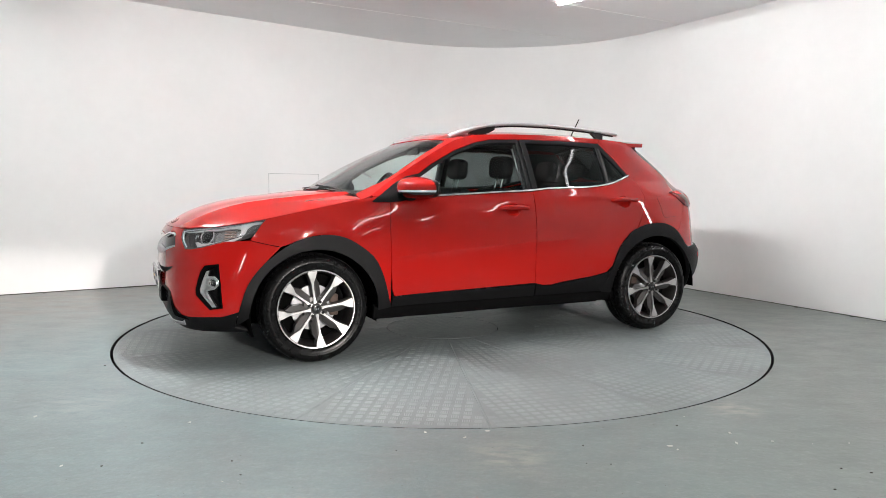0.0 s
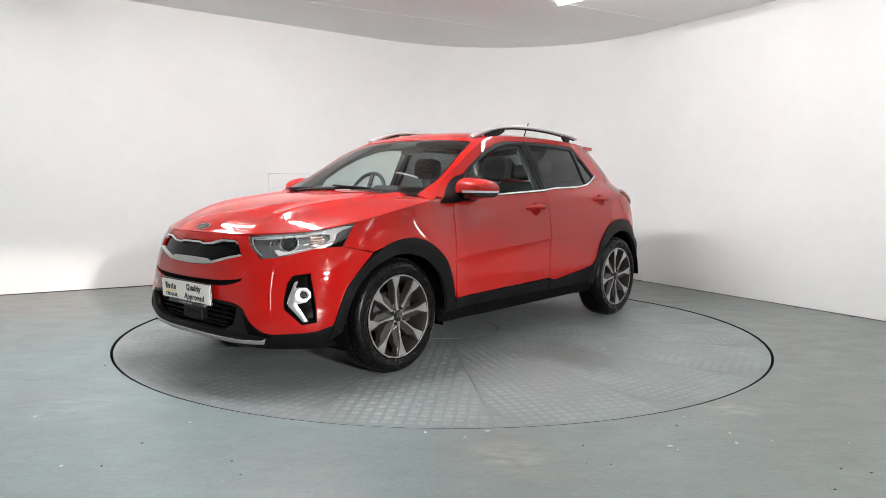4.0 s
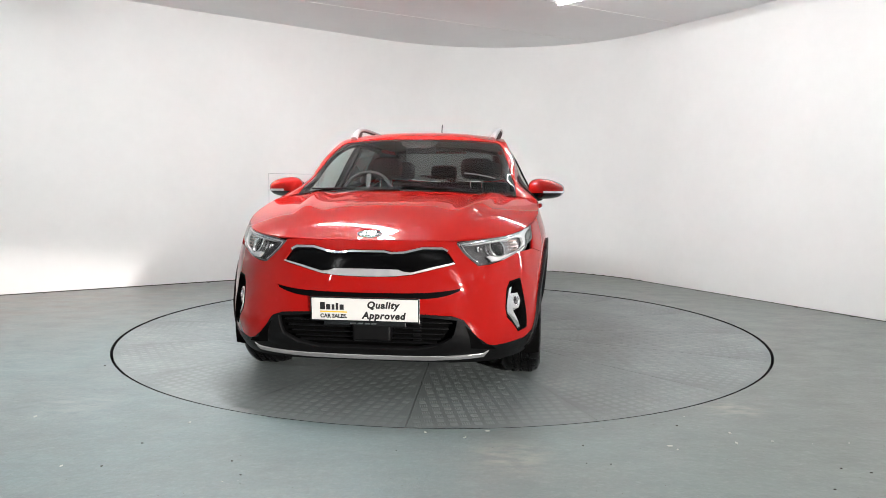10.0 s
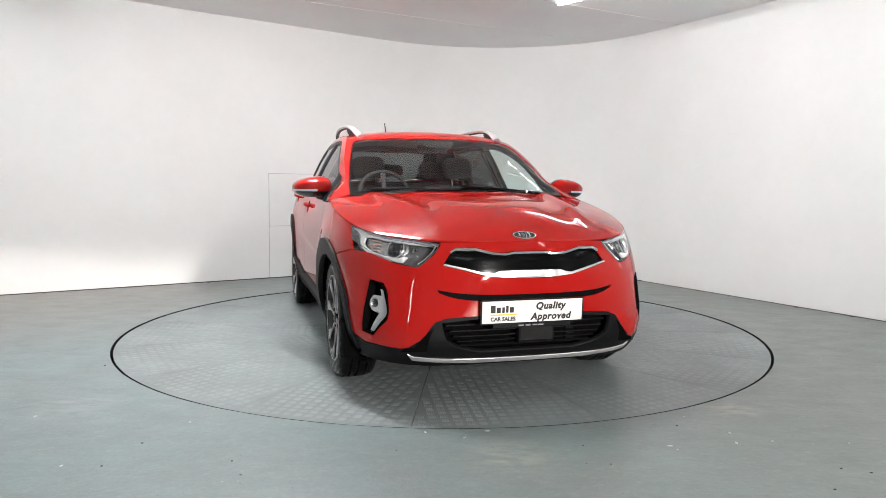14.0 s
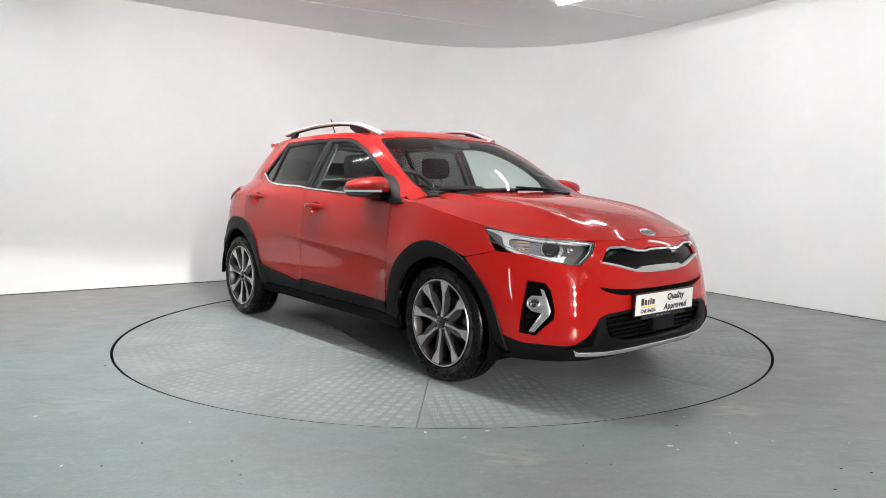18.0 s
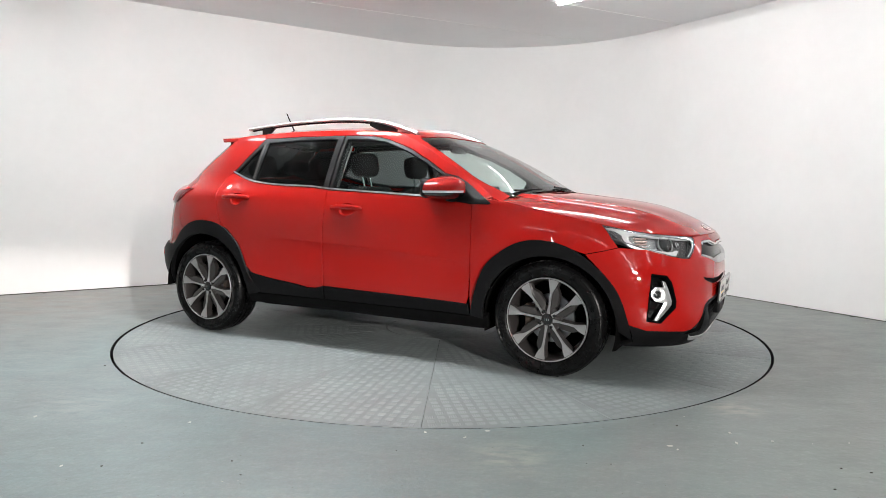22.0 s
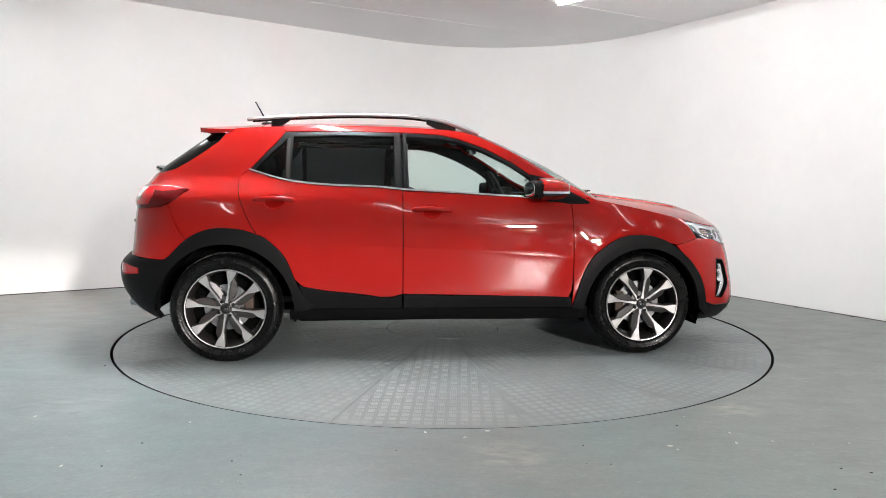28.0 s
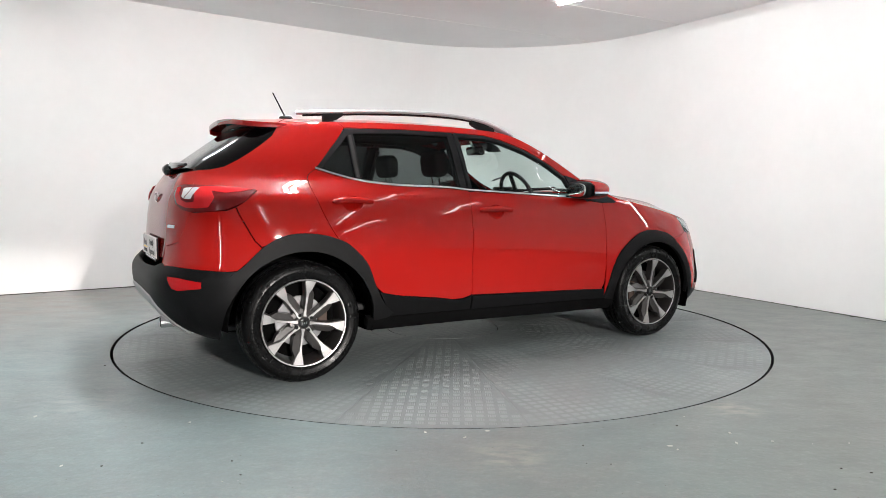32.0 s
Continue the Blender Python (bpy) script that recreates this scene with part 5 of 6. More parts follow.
# ---- fog lamps ----
for sd in (1, -1):
    fo = FQ(fog)
    back = panel("fog_bezel", body, fo, M["piano"], car, side=sd, off=-0.045, depth=0.01, gap=-0.004, step=0.02, label="gloss black fog lamp surround")
    panel("rim", body, fo, M["dark"], back, holes=[inset(fo, 0.008)], side=sd, off=0.002, depth=0.05, gap=0.001, step=0.02)
    ring_q, ring_z = 1.906, 0.497
    eye_hole = [(ring_q + 0.028 * math.cos(radians(30 * k)), ring_z + 0.023 * math.sin(radians(30 * k))) for k in range(12)]
    cl = [(1.930, 0.568), (1.950, 0.562), (2.006, 0.462), (2.002, 0.440), (1.920, 0.348), (1.888, 0.344), (1.952, 0.450), (1.896, 0.461), (1.868, 0.486), (1.868, 0.512), (1.888, 0.534), (1.946, 0.534)]
    panel("chrome_blade", body, cl, M["bright"], back, holes=[eye_hole], side=sd, off=-0.012, depth=0.02, gap=0.0, step=0.010, dome=0.003)
    m = spot(body, ring_q, ring_z, -0.028, sd)
    bm = bmesh.new()
    lathe(bm, [(0.022, -0.01), (0.022, 0.010), (0.019, 0.012), (0.016, 0.004)], 24, m @ pose(0, 0, 0, 90))
    part("lamp_ring", bm, M["bright"], back, smooth=True)
    bm = bmesh.new()
    bmesh.ops.create_uvsphere(bm, u_segments=18, v_segments=8, radius=0.018, matrix=m @ Matrix.Diagonal((1, 1, 0.5, 1)))
    part("lamp_lens", bm, M["gloss_black"], back, "round dark fog lamp lens", smooth=True)

# ---- number plates ----
def number_plate(m, parent, front=True):
    root = new("number_plate")
    root.parent = parent
    root["label"] = "white dealer plate with black lettering in a black holder"
    root.matrix_basis = m
    bm = bmesh.new()
    box(bm, (0.532, 0.122, 0.012), pose(0, 0, -0.004), 0.004)
    box(bm, (0.40, 0.022, 0.010), pose(0.0, -0.068, -0.004), 0.003)
    part("holder", bm, M["gloss_black"], root)
    bm = bmesh.new()
    box(bm, (0.516, 0.106, 0.004), pose(0, 0, 0.003), 0.0015)
    part("plate", bm, M["white_plate"], root)
    writing("Quality", 0.046, pose(0.088, 0.023, 0.0052), M["ink"], root, bold=0.0019, spread=1.12, slant=0.2)
    writing("Approved", 0.046, pose(0.092, -0.028, 0.0052), M["ink"], root, bold=0.0019, spread=1.12, slant=0.2)
    writing("CAR SALES.", 0.026, pose(-0.150, -0.034, 0.0052), M["ink"], root, bold=0.001, spread=1.0)
    bm = bmesh.new()
    box(bm, (0.132, 0.006, 0.0006), pose(-0.150, -0.013, 0.0052))
    part("underline_bar", bm, M["yellow"], root, "yellow bar")
    bm = bmesh.new()
    for x0, w, h in ((-0.204, 0.024, 0.036), (-0.176, 0.020, 0.026), (-0.152, 0.013, 0.026), (-0.133, 0.012, 0.033), (-0.110, 0.020, 0.026)):
        box(bm, (w, h, 0.0006), pose(x0, h / 2 - 0.003, 0.0052))
    part("name_bar", bm, M["ink"], root, "plain black bars in place of a name")
    bm = bmesh.new()
    for x0 in (-0.058, -0.022, 0.014, 0.044):
        box(bm, (0.026, 0.007, 0.0006), pose(x0, -0.068, 0.0013))
    part("address_bar", bm, M["steel"], root, "plain white bar")
    return root


number_plate(Matrix(((0, 0, 1, 2.126), (1, 0, 0, 0), (0, 1, 0, 0.472), (0, 0, 0, 1))) @ pose(0, 0, 0, 3), car)

# ---- lower intake ----
for k in range(5):
    z = 0.295 + 0.028 * k
    bm = bmesh.new()
    w = 0.34 + 0.02 * k
    ribbon(bm, round_front, FR([(w * s, z) for s in np.linspace(-1, 1, 13)]), 0.009, -0.03, 1, 0.008)
    part("intake_slat", bm, M["black"], car)
bm = bmesh.new()
box(bm, (0.05, 0.19, 0.10), pose(2.085, 0.03, 0.365), 0.012)
part("sensor_box", bm, M["black"], car, "black sensor cover in the intake")
bm = bmesh.new()
for k in range(4):
    box(bm, (0.02, 0.045, 0.016), pose(2.03, 0.24, 0.31 + 0.026 * k), 0.006)
part("horn", bm, M["trim"], car, "dark metal behind the slats")
for sd in (1, -1):
    sc_ = FQ([(0.47, 0.405), (0.56, 0.31), (0.60, 0.30), (0.62, 0.275), (0.50, 0.285)])
    panel("corner_vent", body, sc_, M["dark"], car, side=sd, off=0.004, depth=0.004, step=0.02)

# ---- door mirrors ----
for sd in (1, -1):
    F = Matrix.Diagonal((1, sd, 1, 1))
    base = pose(0.672, 0.884, 1.046)
    root = new("door_mirror")
    root.parent = car
    root["label"] = "red door mirror with a silver indicator strip"
    for name, grow, lo, hi, material, label in (("cap", 1.0, -0.36, 1.0, "paint", "glossy red cap"), ("lower_shell", 0.985, -0.98, -0.36, "gloss_black", "black lower shell"), ("indicator_strip", 1.012, -0.36, -0.14, "white_lens", "silver indicator strip on the outer half")):
        bm = bmesh.new()
        blob(bm, (0.122 * grow, 0.114 * grow, 0.072 * grow), Matrix(), 0.74, 36, lo, hi)
        if name == "indicator_strip":
            bmesh.ops.delete(bm, geom=[v for v in bm.verts if v.co.y < -0.005 or v.co.x < -0.085], context="VERTS")
        else:
            bmesh.ops.delete(bm, geom=[v for v in bm.verts if v.co.x < -0.078], context="VERTS")
        for v in bm.verts:
            # higher by the door, drawn down to a tip outside
            out = max(0.0, min(1.0, 0.5 + v.co.y / 0.228))
            v.co.z = v.co.z * (1.08 - 0.40 * out ** 1.6 if v.co.z > 0 else 1.0 - 0.25 * out) + 0.004 - 0.006 * out
            v.co.x -= 0.030 * out ** 2
        bmesh.ops.transform(bm, matrix=F @ base @ pose(-0.005, 0, 0, 0, 0, -10), verts=bm.verts)
        part(name, bm, M[material], root, label, smooth=True)
    bm = bmesh.new()
    blob(bm, (0.042, 0.098, 0.056), F @ base @ pose(-0.102, 0, 0, 0, 0, -10), 0.6, 24)
    part("back_shell", bm, M["black"], root, "black rear shell", smooth=True)
    bm = bmesh.new()
    blob(bm, (0.005, 0.080, 0.044), F @ base @ pose(-0.143, 0.002, 0, 0, 0, -10), 0.7, 20)
    part("mirror_glass", bm, M["chrome"], root, "mirror glass", smooth=True)
    bm = bmesh.new()
    tube(bm, [F @ Vector(v) for v in ((0.74, 0.72, 0.985), (0.715, 0.78, 0.990), (0.67, 0.85, 1.000))], [0.034, 0.028, 0.026], 12)
    part("arm", bm, M["black"], root, "black mirror arm", smooth=True)
    tri = S([(0.58, 1.140), (0.66, 1.122), (0.74, 1.080), (0.82, 1.033), (0.89, 0.992), (0.935, 0.968), (0.925, 0.960), (0.80, 0.960), (0.62, 0.985)])
    panel("mirror_triangle", body, tri, M["trim"], root, side=sd, off=0.007, depth=0.014, step=0.02, gap=0.0)

# ---- door handles ----
for sd in (1, -1):
    for x, z in ((-0.062, 0.915), (-1.005, 0.968)):
        m = spot(body, qx(x, z), z, 0.0, sd)
        root = new("door_handle")
        root.parent = car
        bm = bmesh.new()
        n = 28
        rows = []
        for r, d in ((1.06, -0.001), (0.97, -0.006), (0.88, -0.014), (0.65, -0.0185), (0.3, -0.0195)):
            rows.append([bm.verts.new(m @ Vector((0.059 * r * math.cos(2 * math.pi * k / n), -0.006 + 0.042 * r * math.sin(2 * math.pi * k / n), d + 0.0125))) for k in range(n)])
        for a, b in zip(rows, rows[1:]):
            for k in range(n):
                bm.faces.new((a[k], a[(k + 1) % n], b[(k + 1) % n], b[k]))
        bm.faces.new(rows[-1])
        bmesh.ops.translate(bm, vec=m.to_3x3() @ Vector((0, 0, -0.0125)), verts=bm.verts)
        part("recess", bm, M["paint"], root, smooth=True)
        bm = bmesh.new()
        pts = [m @ Vector((u, 0.002 + 0.004 * math.cos(u * 14), w)) for u, w in ((-0.118, 0.004), (-0.105, 0.016), (-0.06, 0.027), (0.0, 0.031), (0.06, 0.027), (0.105, 0.016), (0.118, 0.004))]
        tube(bm, pts, [0.008, 0.015, 0.016, 0.0165, 0.016, 0.015, 0.008], 12)
        part("grip", bm, M["paint"], root, smooth=True, sharp=70)
        if x > -0.5:
            bm = bmesh.new()
            lathe(bm, [(0.001, 0.002), (0.006, 0.002), (0.007, -0.004)], 14, m @ pose(-0.095 * sd, 0.003, 0.026) @ pose(0, 0, 0, 90))
            part("key_lock", bm, M["chrome"], root, smooth=True)

# ---- fuel flap on the left ----
ff = curve(S([(-1.335, 0.990), (-1.40, 1.000), (-1.475, 0.995), (-1.500, 0.94), (-1.53, 0.862), (-1.45, 0.850), (-1.375, 0.850), (-1.355, 0.92)]), 0.02, True)
panel("fuel_flap", body, ff, M["paint"], car, off=0.0022, depth=0.004, step=0.02, gap=0.0)
panel("fuel_flap_joint", body, ff, M["dark"], car, holes=[inset(ff, 0.0035)], off=0.0012, depth=0.002, step=0.01, gap=-0.001)

# ---- roof rails ----
for sd in (1, -1):
    root = new("roof_rail")
    root.parent = car
    line = curve([(0.27, 0.505, 1.400), (0.21, 0.512, 1.425), (0.12, 0.522, 1.455), (0.0, 0.532, 1.484), (-0.2, 0.540, 1.505), (-0.5, 0.538, 1.508), (-0.8, 0.515, 1.498), (-1.05, 0.482, 1.484), (-1.20, 0.458, 1.474)], 0.04)
    bm = bmesh.new()
    rad = [0.017 + 0.009 * min(1, max(0, (p[0] + 0.1) / 0.3)) for p in line]
    tube(bm, [(x, sd * y, z) for x, y, z in line], rad, 12, flat=0.72)
    part("bar", bm, M["silver"], root, "silver rail", smooth=True)
    bm = bmesh.new()
    under = [p for p in line if -1.17 < p[0] < 0.16]
    tube(bm, [(x, sd * y, z - 0.013) for x, y, z in under], 0.012, 8, flat=0.6)
    part("underside", bm, M["black"], root, smooth=True)
    for a, b in ((0.14, -0.10), (-0.93, -1.09)):
        bm = bmesh.new()
        seg = [p for p in line if b < p[0] < a]
        rows = []
        for x, y, z in seg:
            f = (x - b) / (a - b)
            zz = float(roof_z(np.array(x), np.array(y))) - 0.004
            if a > 0:
                zz = zz + (z - 0.018 - zz) * max(0, 1 - f * 2.2) ** 1.2
            else:
                zz = zz + (z - 0.018 - zz) * max(0, (f - 0.55) / 0.45) ** 1.5
            rows.append([bm.verts.new((x, sd * (y + s * 0.014), h)) for s, h in ((-1, z - 0.008), (1, z - 0.008), (1, zz), (-1, zz))])
        for r0, r1 in zip(rows, rows[1:]):
            for k in range(4):
                bm.faces.new((r0[k], r0[(k + 1) % 4], r1[(k + 1) % 4], r1[k]))
        bm.faces.new(rows[0])
        bm.faces.new(rows[-1][::-1])
        part("foot", bm, M["black"], root, "black rail foot")

# ---- aerial ----
root = new("aerial")
root.parent = car
bm = bmesh.new()
blob(bm, (0.045, 0.022, 0.020), pose(-1.125, -0.03, 1.478), 0.8, 16, 0.0, 1.0)
part("base", bm, M["black"], root, smooth=True)
bm = bmesh.new()
tube(bm, [(-1.13, -0.03, 1.49), (-1.165, -0.03, 1.555), (-1.208, -0.03, 1.635)], [0.006, 0.005, 0.004], 8)
part("rod", bm, M["black"], root, "short black rod", smooth=True)

# ---- wipers and cowl ----
panel("cowl", height_field(lambda x, y: hood_z(x, y) * 0 + 1.018 - 0.03 * y * y), [(1.10, 0.0), (1.10, 0.3), (1.06, 0.60), (1.01, 0.70), (0.88, 0.70), (0.88, -0.70), (1.01, -0.70), (1.06, -0.60), (1.10, -0.3)], M["dark"], car, depth=0.02, gap=0.0, step=0.05)
for y0, y1, x1 in ((-0.02, -0.60, 1.005), (0.52, -0.02, 1.058)):
    root = new("wiper")
    root.parent = car
    x0 = 1.055 - 0.12 * y0 * y0
    p0 = Vector((x0, y0, float(roof_z(np.array(1.04), np.array(y0))) + 0.012))
    p0.z = 1.036 - 0.05 * y0 * y0
    p1 = Vector((x1, y1, float(roof_z(np.array(x1), np.array(y1))) + 0.014))
    bm = bmesh.new()
    mid = (p0 + p1) / 2 + Vector((0, 0, 0.008))
    tube(bm, [p0, mid, p1], [0.008, 0.006, 0.004], 8)
    part("arm", bm, M["black"], root, smooth=True)
    bm = bmesh.new()
    tube(bm, [p0 + (p1 - p0) * k / 8 + Vector((-0.012, 0.0, 0.0)) for k in range(9)], 0.007, 6)
    part("blade", bm, M["rubber"], root, smooth=True)

# dark band round the windscreen, sensor patch, sticker
bd_in = [(1.040, 0.0), (1.035, 0.2), (1.02, 0.42), (0.99, 0.62), (0.945, 0.681), (0.85, 0.675), (0.74, 0.653), (0.6, 0.625), (0.43, 0.586), (0.39, 0.568), (0.365, 0.54), (0.375, 0.38), (0.372, 0.2), (0.37, 0.0)]
full = [screen[0]] + sc + [roof_front[2]] + [(x, -y) for x, y in sc[::-1]]
panel("screen_band", roof, full, M["dark"], car, holes=[bd_in + [(x, -y) for x, y in bd_in[-2:0:-1]]], off=-0.006, depth=0.0, gap=0.0, step=0.03)
panel("sensor_patch", roof, [(0.36, 0.14), (0.44, 0.12), (0.50, 0.07), (0.50, -0.07), (0.44, -0.12), (0.36, -0.14)], M["gloss_black"], car, off=-0.008, depth=0.003, gap=0.0)
panel("screen_sticker", roof, [(0.86, 0.36), (0.86, 0.56), (0.845, 0.56), (0.845, 0.36)], M["steel"], car, off=-0.007, depth=0.0, gap=0.0, step=0.02, label="plain grey strip on the windscreen")

# ---- tail lamps ----
for sd in (1, -1):
    tl = S([(-1.510, 1.030), (-1.60, 1.046), (-1.694, 1.051)]) + RQ([(0.535, 1.054), (0.47, 1.054), (0.415, 1.046), (0.44, 1.00), (0.50, 0.955), (0.57, 0.925), (0.62, 0.915)]) + S([(-1.74, 0.920), (-1.667, 0.931), (-1.588, 0.967)])
    root = panel("tail_lamp", body, tl, M["dark_red_lens"], car, side=sd, off=0.008, depth=0.03, step=0.018, gap=0.001, dome=0.006, label="dark red wraparound tail lamp")
    wing = S([(-1.53, 1.026), (-1.60, 1.036), (-1.70, 1.040), (-1.72, 1.018), (-1.66, 1.008), (-1.58, 1.016)])
    panel("light_bar", body, wing, M["red_lens"], root, side=sd, off=0.0150, depth=0.003, step=0.012, gap=0.0, label="bright red upper lamp blade")
    hook = S([(-1.70, 1.038)]) + RQ([(0.615, 1.040), (0.58, 1.036), (0.615, 1.000), (0.635, 0.965), (0.60, 0.962), (0.55, 0.975), (0.50, 1.010), (0.475, 1.038), (0.445, 1.038), (0.475, 0.995), (0.53, 0.955), (0.60, 0.936), (0.655, 0.934)]) + S([(-1.745, 0.940), (-1.715, 0.985), (-1.72, 1.018)])
    panel("light_guide", body, hook, M["red_lens"], root, side=sd, off=0.0150, depth=0.003, step=0.012, gap=0.0, label="bright red hooked light guide")
    for rv in (RQ([(0.596, 1.032), (0.606, 1.000), (0.612, 0.978), (0.572, 0.980), (0.566, 1.034)]), RQ([(0.558, 1.034), (0.563, 0.982), (0.545, 0.990), (0.512, 1.030)])):
        panel("reversing_lens", body, rv, M["white_lens"], root, side=sd, off=0.0155, depth=0.003, step=0.012, gap=0.0, label="clear reversing light")
    rf = RQ([(0.590, 0.578), (0.66, 0.577), (0.742, 0.562), (0.742, 0.532), (0.66, 0.518), (0.632, 0.526)])
    panel("reflector", body, rf, M["reflex"], car, side=sd, off=0.016, depth=0.01, step=0.015, gap=0.0, label="red bumper reflector")

# tail plate, badge, script, wiper, exhaust
mt = Matrix(((0, 0, -1, -1.940), (-1, 0, 0, 0), (0, 1, 0, 0.70), (0, 0, 0, 1)))
number_plate(mt, car)
badge(Matrix(((0, 0, -1, -1.896), (-1, 0, 0, 0), (0, 1, 0, 0.985), (0, 0, 0, 1))), 0.062, 0.031, car)
m = spot(round_tail, cy(-0.47, 0.835, True), 0.835, 0.003)
bm = bmesh.new()
box(bm, (0.10, 0.018, 0.004), m, 0.002)
part("model_script", bm, M["chrome"], car, "plain chrome bar in place of a model name")
root = new("rear_wiper")
root.parent = car
bm = bmesh.new()
blob(bm, (0.045, 0.055, 0.034), pose(-1.82, 0.0, 1.15, 0, -30, 0), 0.75, 16)
part("pivot", bm, M["gloss_black"], root, smooth=True)
bm = bmesh.new()
pw = [round_tail(np.array([c]), np.array([1.15 + 0.02 * abs(c)]), 0.02)[0][0] for c in (0.0, -0.08, -0.16, -0.26)]
tube(bm, [tuple(v) for v in pw], [0.030, 0.030, 0.022, 0.010], 10, flat=0.8)
part("arm", bm, M["gloss_black"], root, smooth=True)
bm = bmesh.new()
lathe(bm, [(0.030, 0.0), (0.033, 0.003), (0.033, -0.14), (0.028, -0.14), (0.028, 0.0)], 20, pose(-1.95, -0.40, 0.315, 0, 0, 90) @ pose(0, 0, 0, 0, 0, 0))
part("exhaust_pipe", bm, M["chrome"], car, "polished exhaust tip", smooth=True)
bm = bmesh.new()
box(bm, (0.06, 0.36, 0.02), pose(-1.42, 0, 1.388), 0.008)
part("high_brake_light", bm, M["dark_red_lens"], car, "dark red high brake light")


# ---- wheels ----
def wheel(x, side):
    root = new("wheel")
    root.parent = car
    flip = Matrix.Diagonal((1, side, 1, 1))
    bm = bmesh.new()
    tread = [(0.326, -0.165), (0.327, -0.145), (0.3195, -0.144), (0.3195, -0.136), (0.327, -0.135), (0.3275, -0.104), (0.3195, -0.103), (0.3195, -0.095), (0.3275, -0.094), (0.327, -0.063), (0.3195, -0.062), (0.3195, -0.054), (0.327, -0.053), (0.325, -0.028)]
    lathe(bm, [(0.222, -0.185), (0.24, -0.2), (0.29, -0.205), (0.316, -0.19)] + tread + [(0.317, -0.008), (0.305, 0.003), (0.300, 0.0045), (0.298, 0.003), (0.284, 0.009), (0.274, 0.009), (0.272, 0.0075), (0.260, 0.006), (0.248, 0.002), (0.242, -0.004), (0.234, -0.012), (0.231, -0.05)], 96, flip)
    tyre = part("tyre", bm, M["rubber"], root, smooth=True, sharp=50)
    # tread and shoulder blocks
    bm = bmesh.new()
    cells = ((-0.019, 0.030, 0.0030, -24), (-0.044, 0.013, 0.0028, -24), (-0.078, 0.025, 0.0028, 18), (-0.119, 0.025, 0.0028, -18), (-0.170, 0.028, 0.0030, 22))
    for k in range(66):
        a = 360 * k / 66
        for n, (y, w, h, lean) in enumerate(cells):
            r = 0.3105 if n in (0, 4) else 0.3262
            box(bm, (0.009, w, 0.0215 if n in (0, 4) else 0.0235), flip @ pose(0, 0, 0, 0, -a - 1.4 * (n % 2), 0) @ pose(r - 0.0015, y, 0, 0, 0, (38 if n == 0 else -38 if n == 4 else 0)) @ pose(0, 0, 0, lean, 0, 0))
    tagged(part("tread_block", bm, M["rubber"], tyre), kind="stuff")
    # raised sidewall marks, as plain bars
    for a0 in (35, 47, 59, 215, 227, 239):
        bm = bmesh.new()
        box(bm, (0.018, 0.002, 0.032), flip @ pose(0, 0, 0, 0, a0, 0) @ pose(0.285, 0.0075, 0), 0.0008, 1)
        part("sidewall_mark", bm, M["rubber"], tyre)
    bm = bmesh.new()
    lathe(bm, [(0.238, 0.000), (0.2355, 0.005), (0.2285, 0.003), (0.225, -0.004), (0.220, -0.02), (0.214, -0.06), (0.209, -0.17), (0.21, -0.185)], 72, flip)
    part("rim", bm, M["gunmetal"], root, smooth=True)
    bm = bmesh.new()
    lathe(bm, [(0.2385, 0.0005), (0.236, 0.0058), (0.2305, 0.0046)], 72, flip)
    part("rim_lip", bm, M["alloy"], root, "bright machined lip", smooth=True)
    # eight spokes: a bright ridge that widens to the rim, a dark kinked flank on one side
    for k in range(8):
        rot = flip @ pose(0, 0, 0, 0, 45 * k + 8, 0) @ Matrix.Diagonal((1, 1, side, 1))
        bm = bmesh.new()
        prof = [(0.034, 0.009, 0.009, -0.008), (0.052, 0.008, 0.006, -0.009), (0.075, 0.0055, 0.0045, -0.010), (0.130, 0.0055, 0.0045, -0.008), (0.160, 0.0075, 0.007, -0.005), (0.188, 0.014, 0.022, -0.001), (0.2290, 0.024, 0.036, 0.002)]
        rows = [[bm.verts.new(rot @ Vector((r, y - d, q))) for q, d in ((-a - 0.001, 0.006), (-a, 0.0), (b, 0.0), (b + 0.001, 0.006))] for r, a, b, y in prof]
        for r0, r1 in zip(rows, rows[1:]):
            for i in range(3):
                bm.faces.new((r0[i], r0[i + 1], r1[i + 1], r1[i]))
        bm.faces.new(rows[0])
        bm.faces.new(rows[-1][::-1])
        part("spoke_face", bm, M["alloy"], root)
        bm = bmesh.new()
        prof = [(0.034, 0.013, 0.014, -0.014), (0.058, 0.010, 0.024, -0.016), (0.082, 0.008, 0.041, -0.017), (0.150, 0.009, 0.043, -0.014), (0.186, 0.017, 0.026, -0.007), (0.205, 0.022, 0.034, -0.004), (0.2290, 0.027, 0.042, -0.002)]
        rows = [[bm.verts.new(rot @ Vector((r, y - d, q))) for q, d in ((-a - 0.004, 0.045), (-a, 0.003), (-a * 0.4, 0), (b * 0.35, 0), (b, 0.010), (b + 0.003, 0.045))] for r, a, b, y in prof]
        for r0, r1 in zip(rows, rows[1:]):
            for i in range(5):
                bm.faces.new((r0[i], r0[i + 1], r1[i + 1], r1[i]))
        bm.faces.new(rows[0])
        bm.faces.new(rows[-1][::-1])
        part("spoke", bm, M["gunmetal"], root)
    bm = bmesh.new()
    lathe(bm, [(0.0005, -0.014), (0.046, -0.014), (0.052, -0.020), (0.075, -0.024), (0.078, -0.06)], 40, flip)
    part("hub", bm, M["gunmetal"], root, smooth=True)
    bm = bmesh.new()
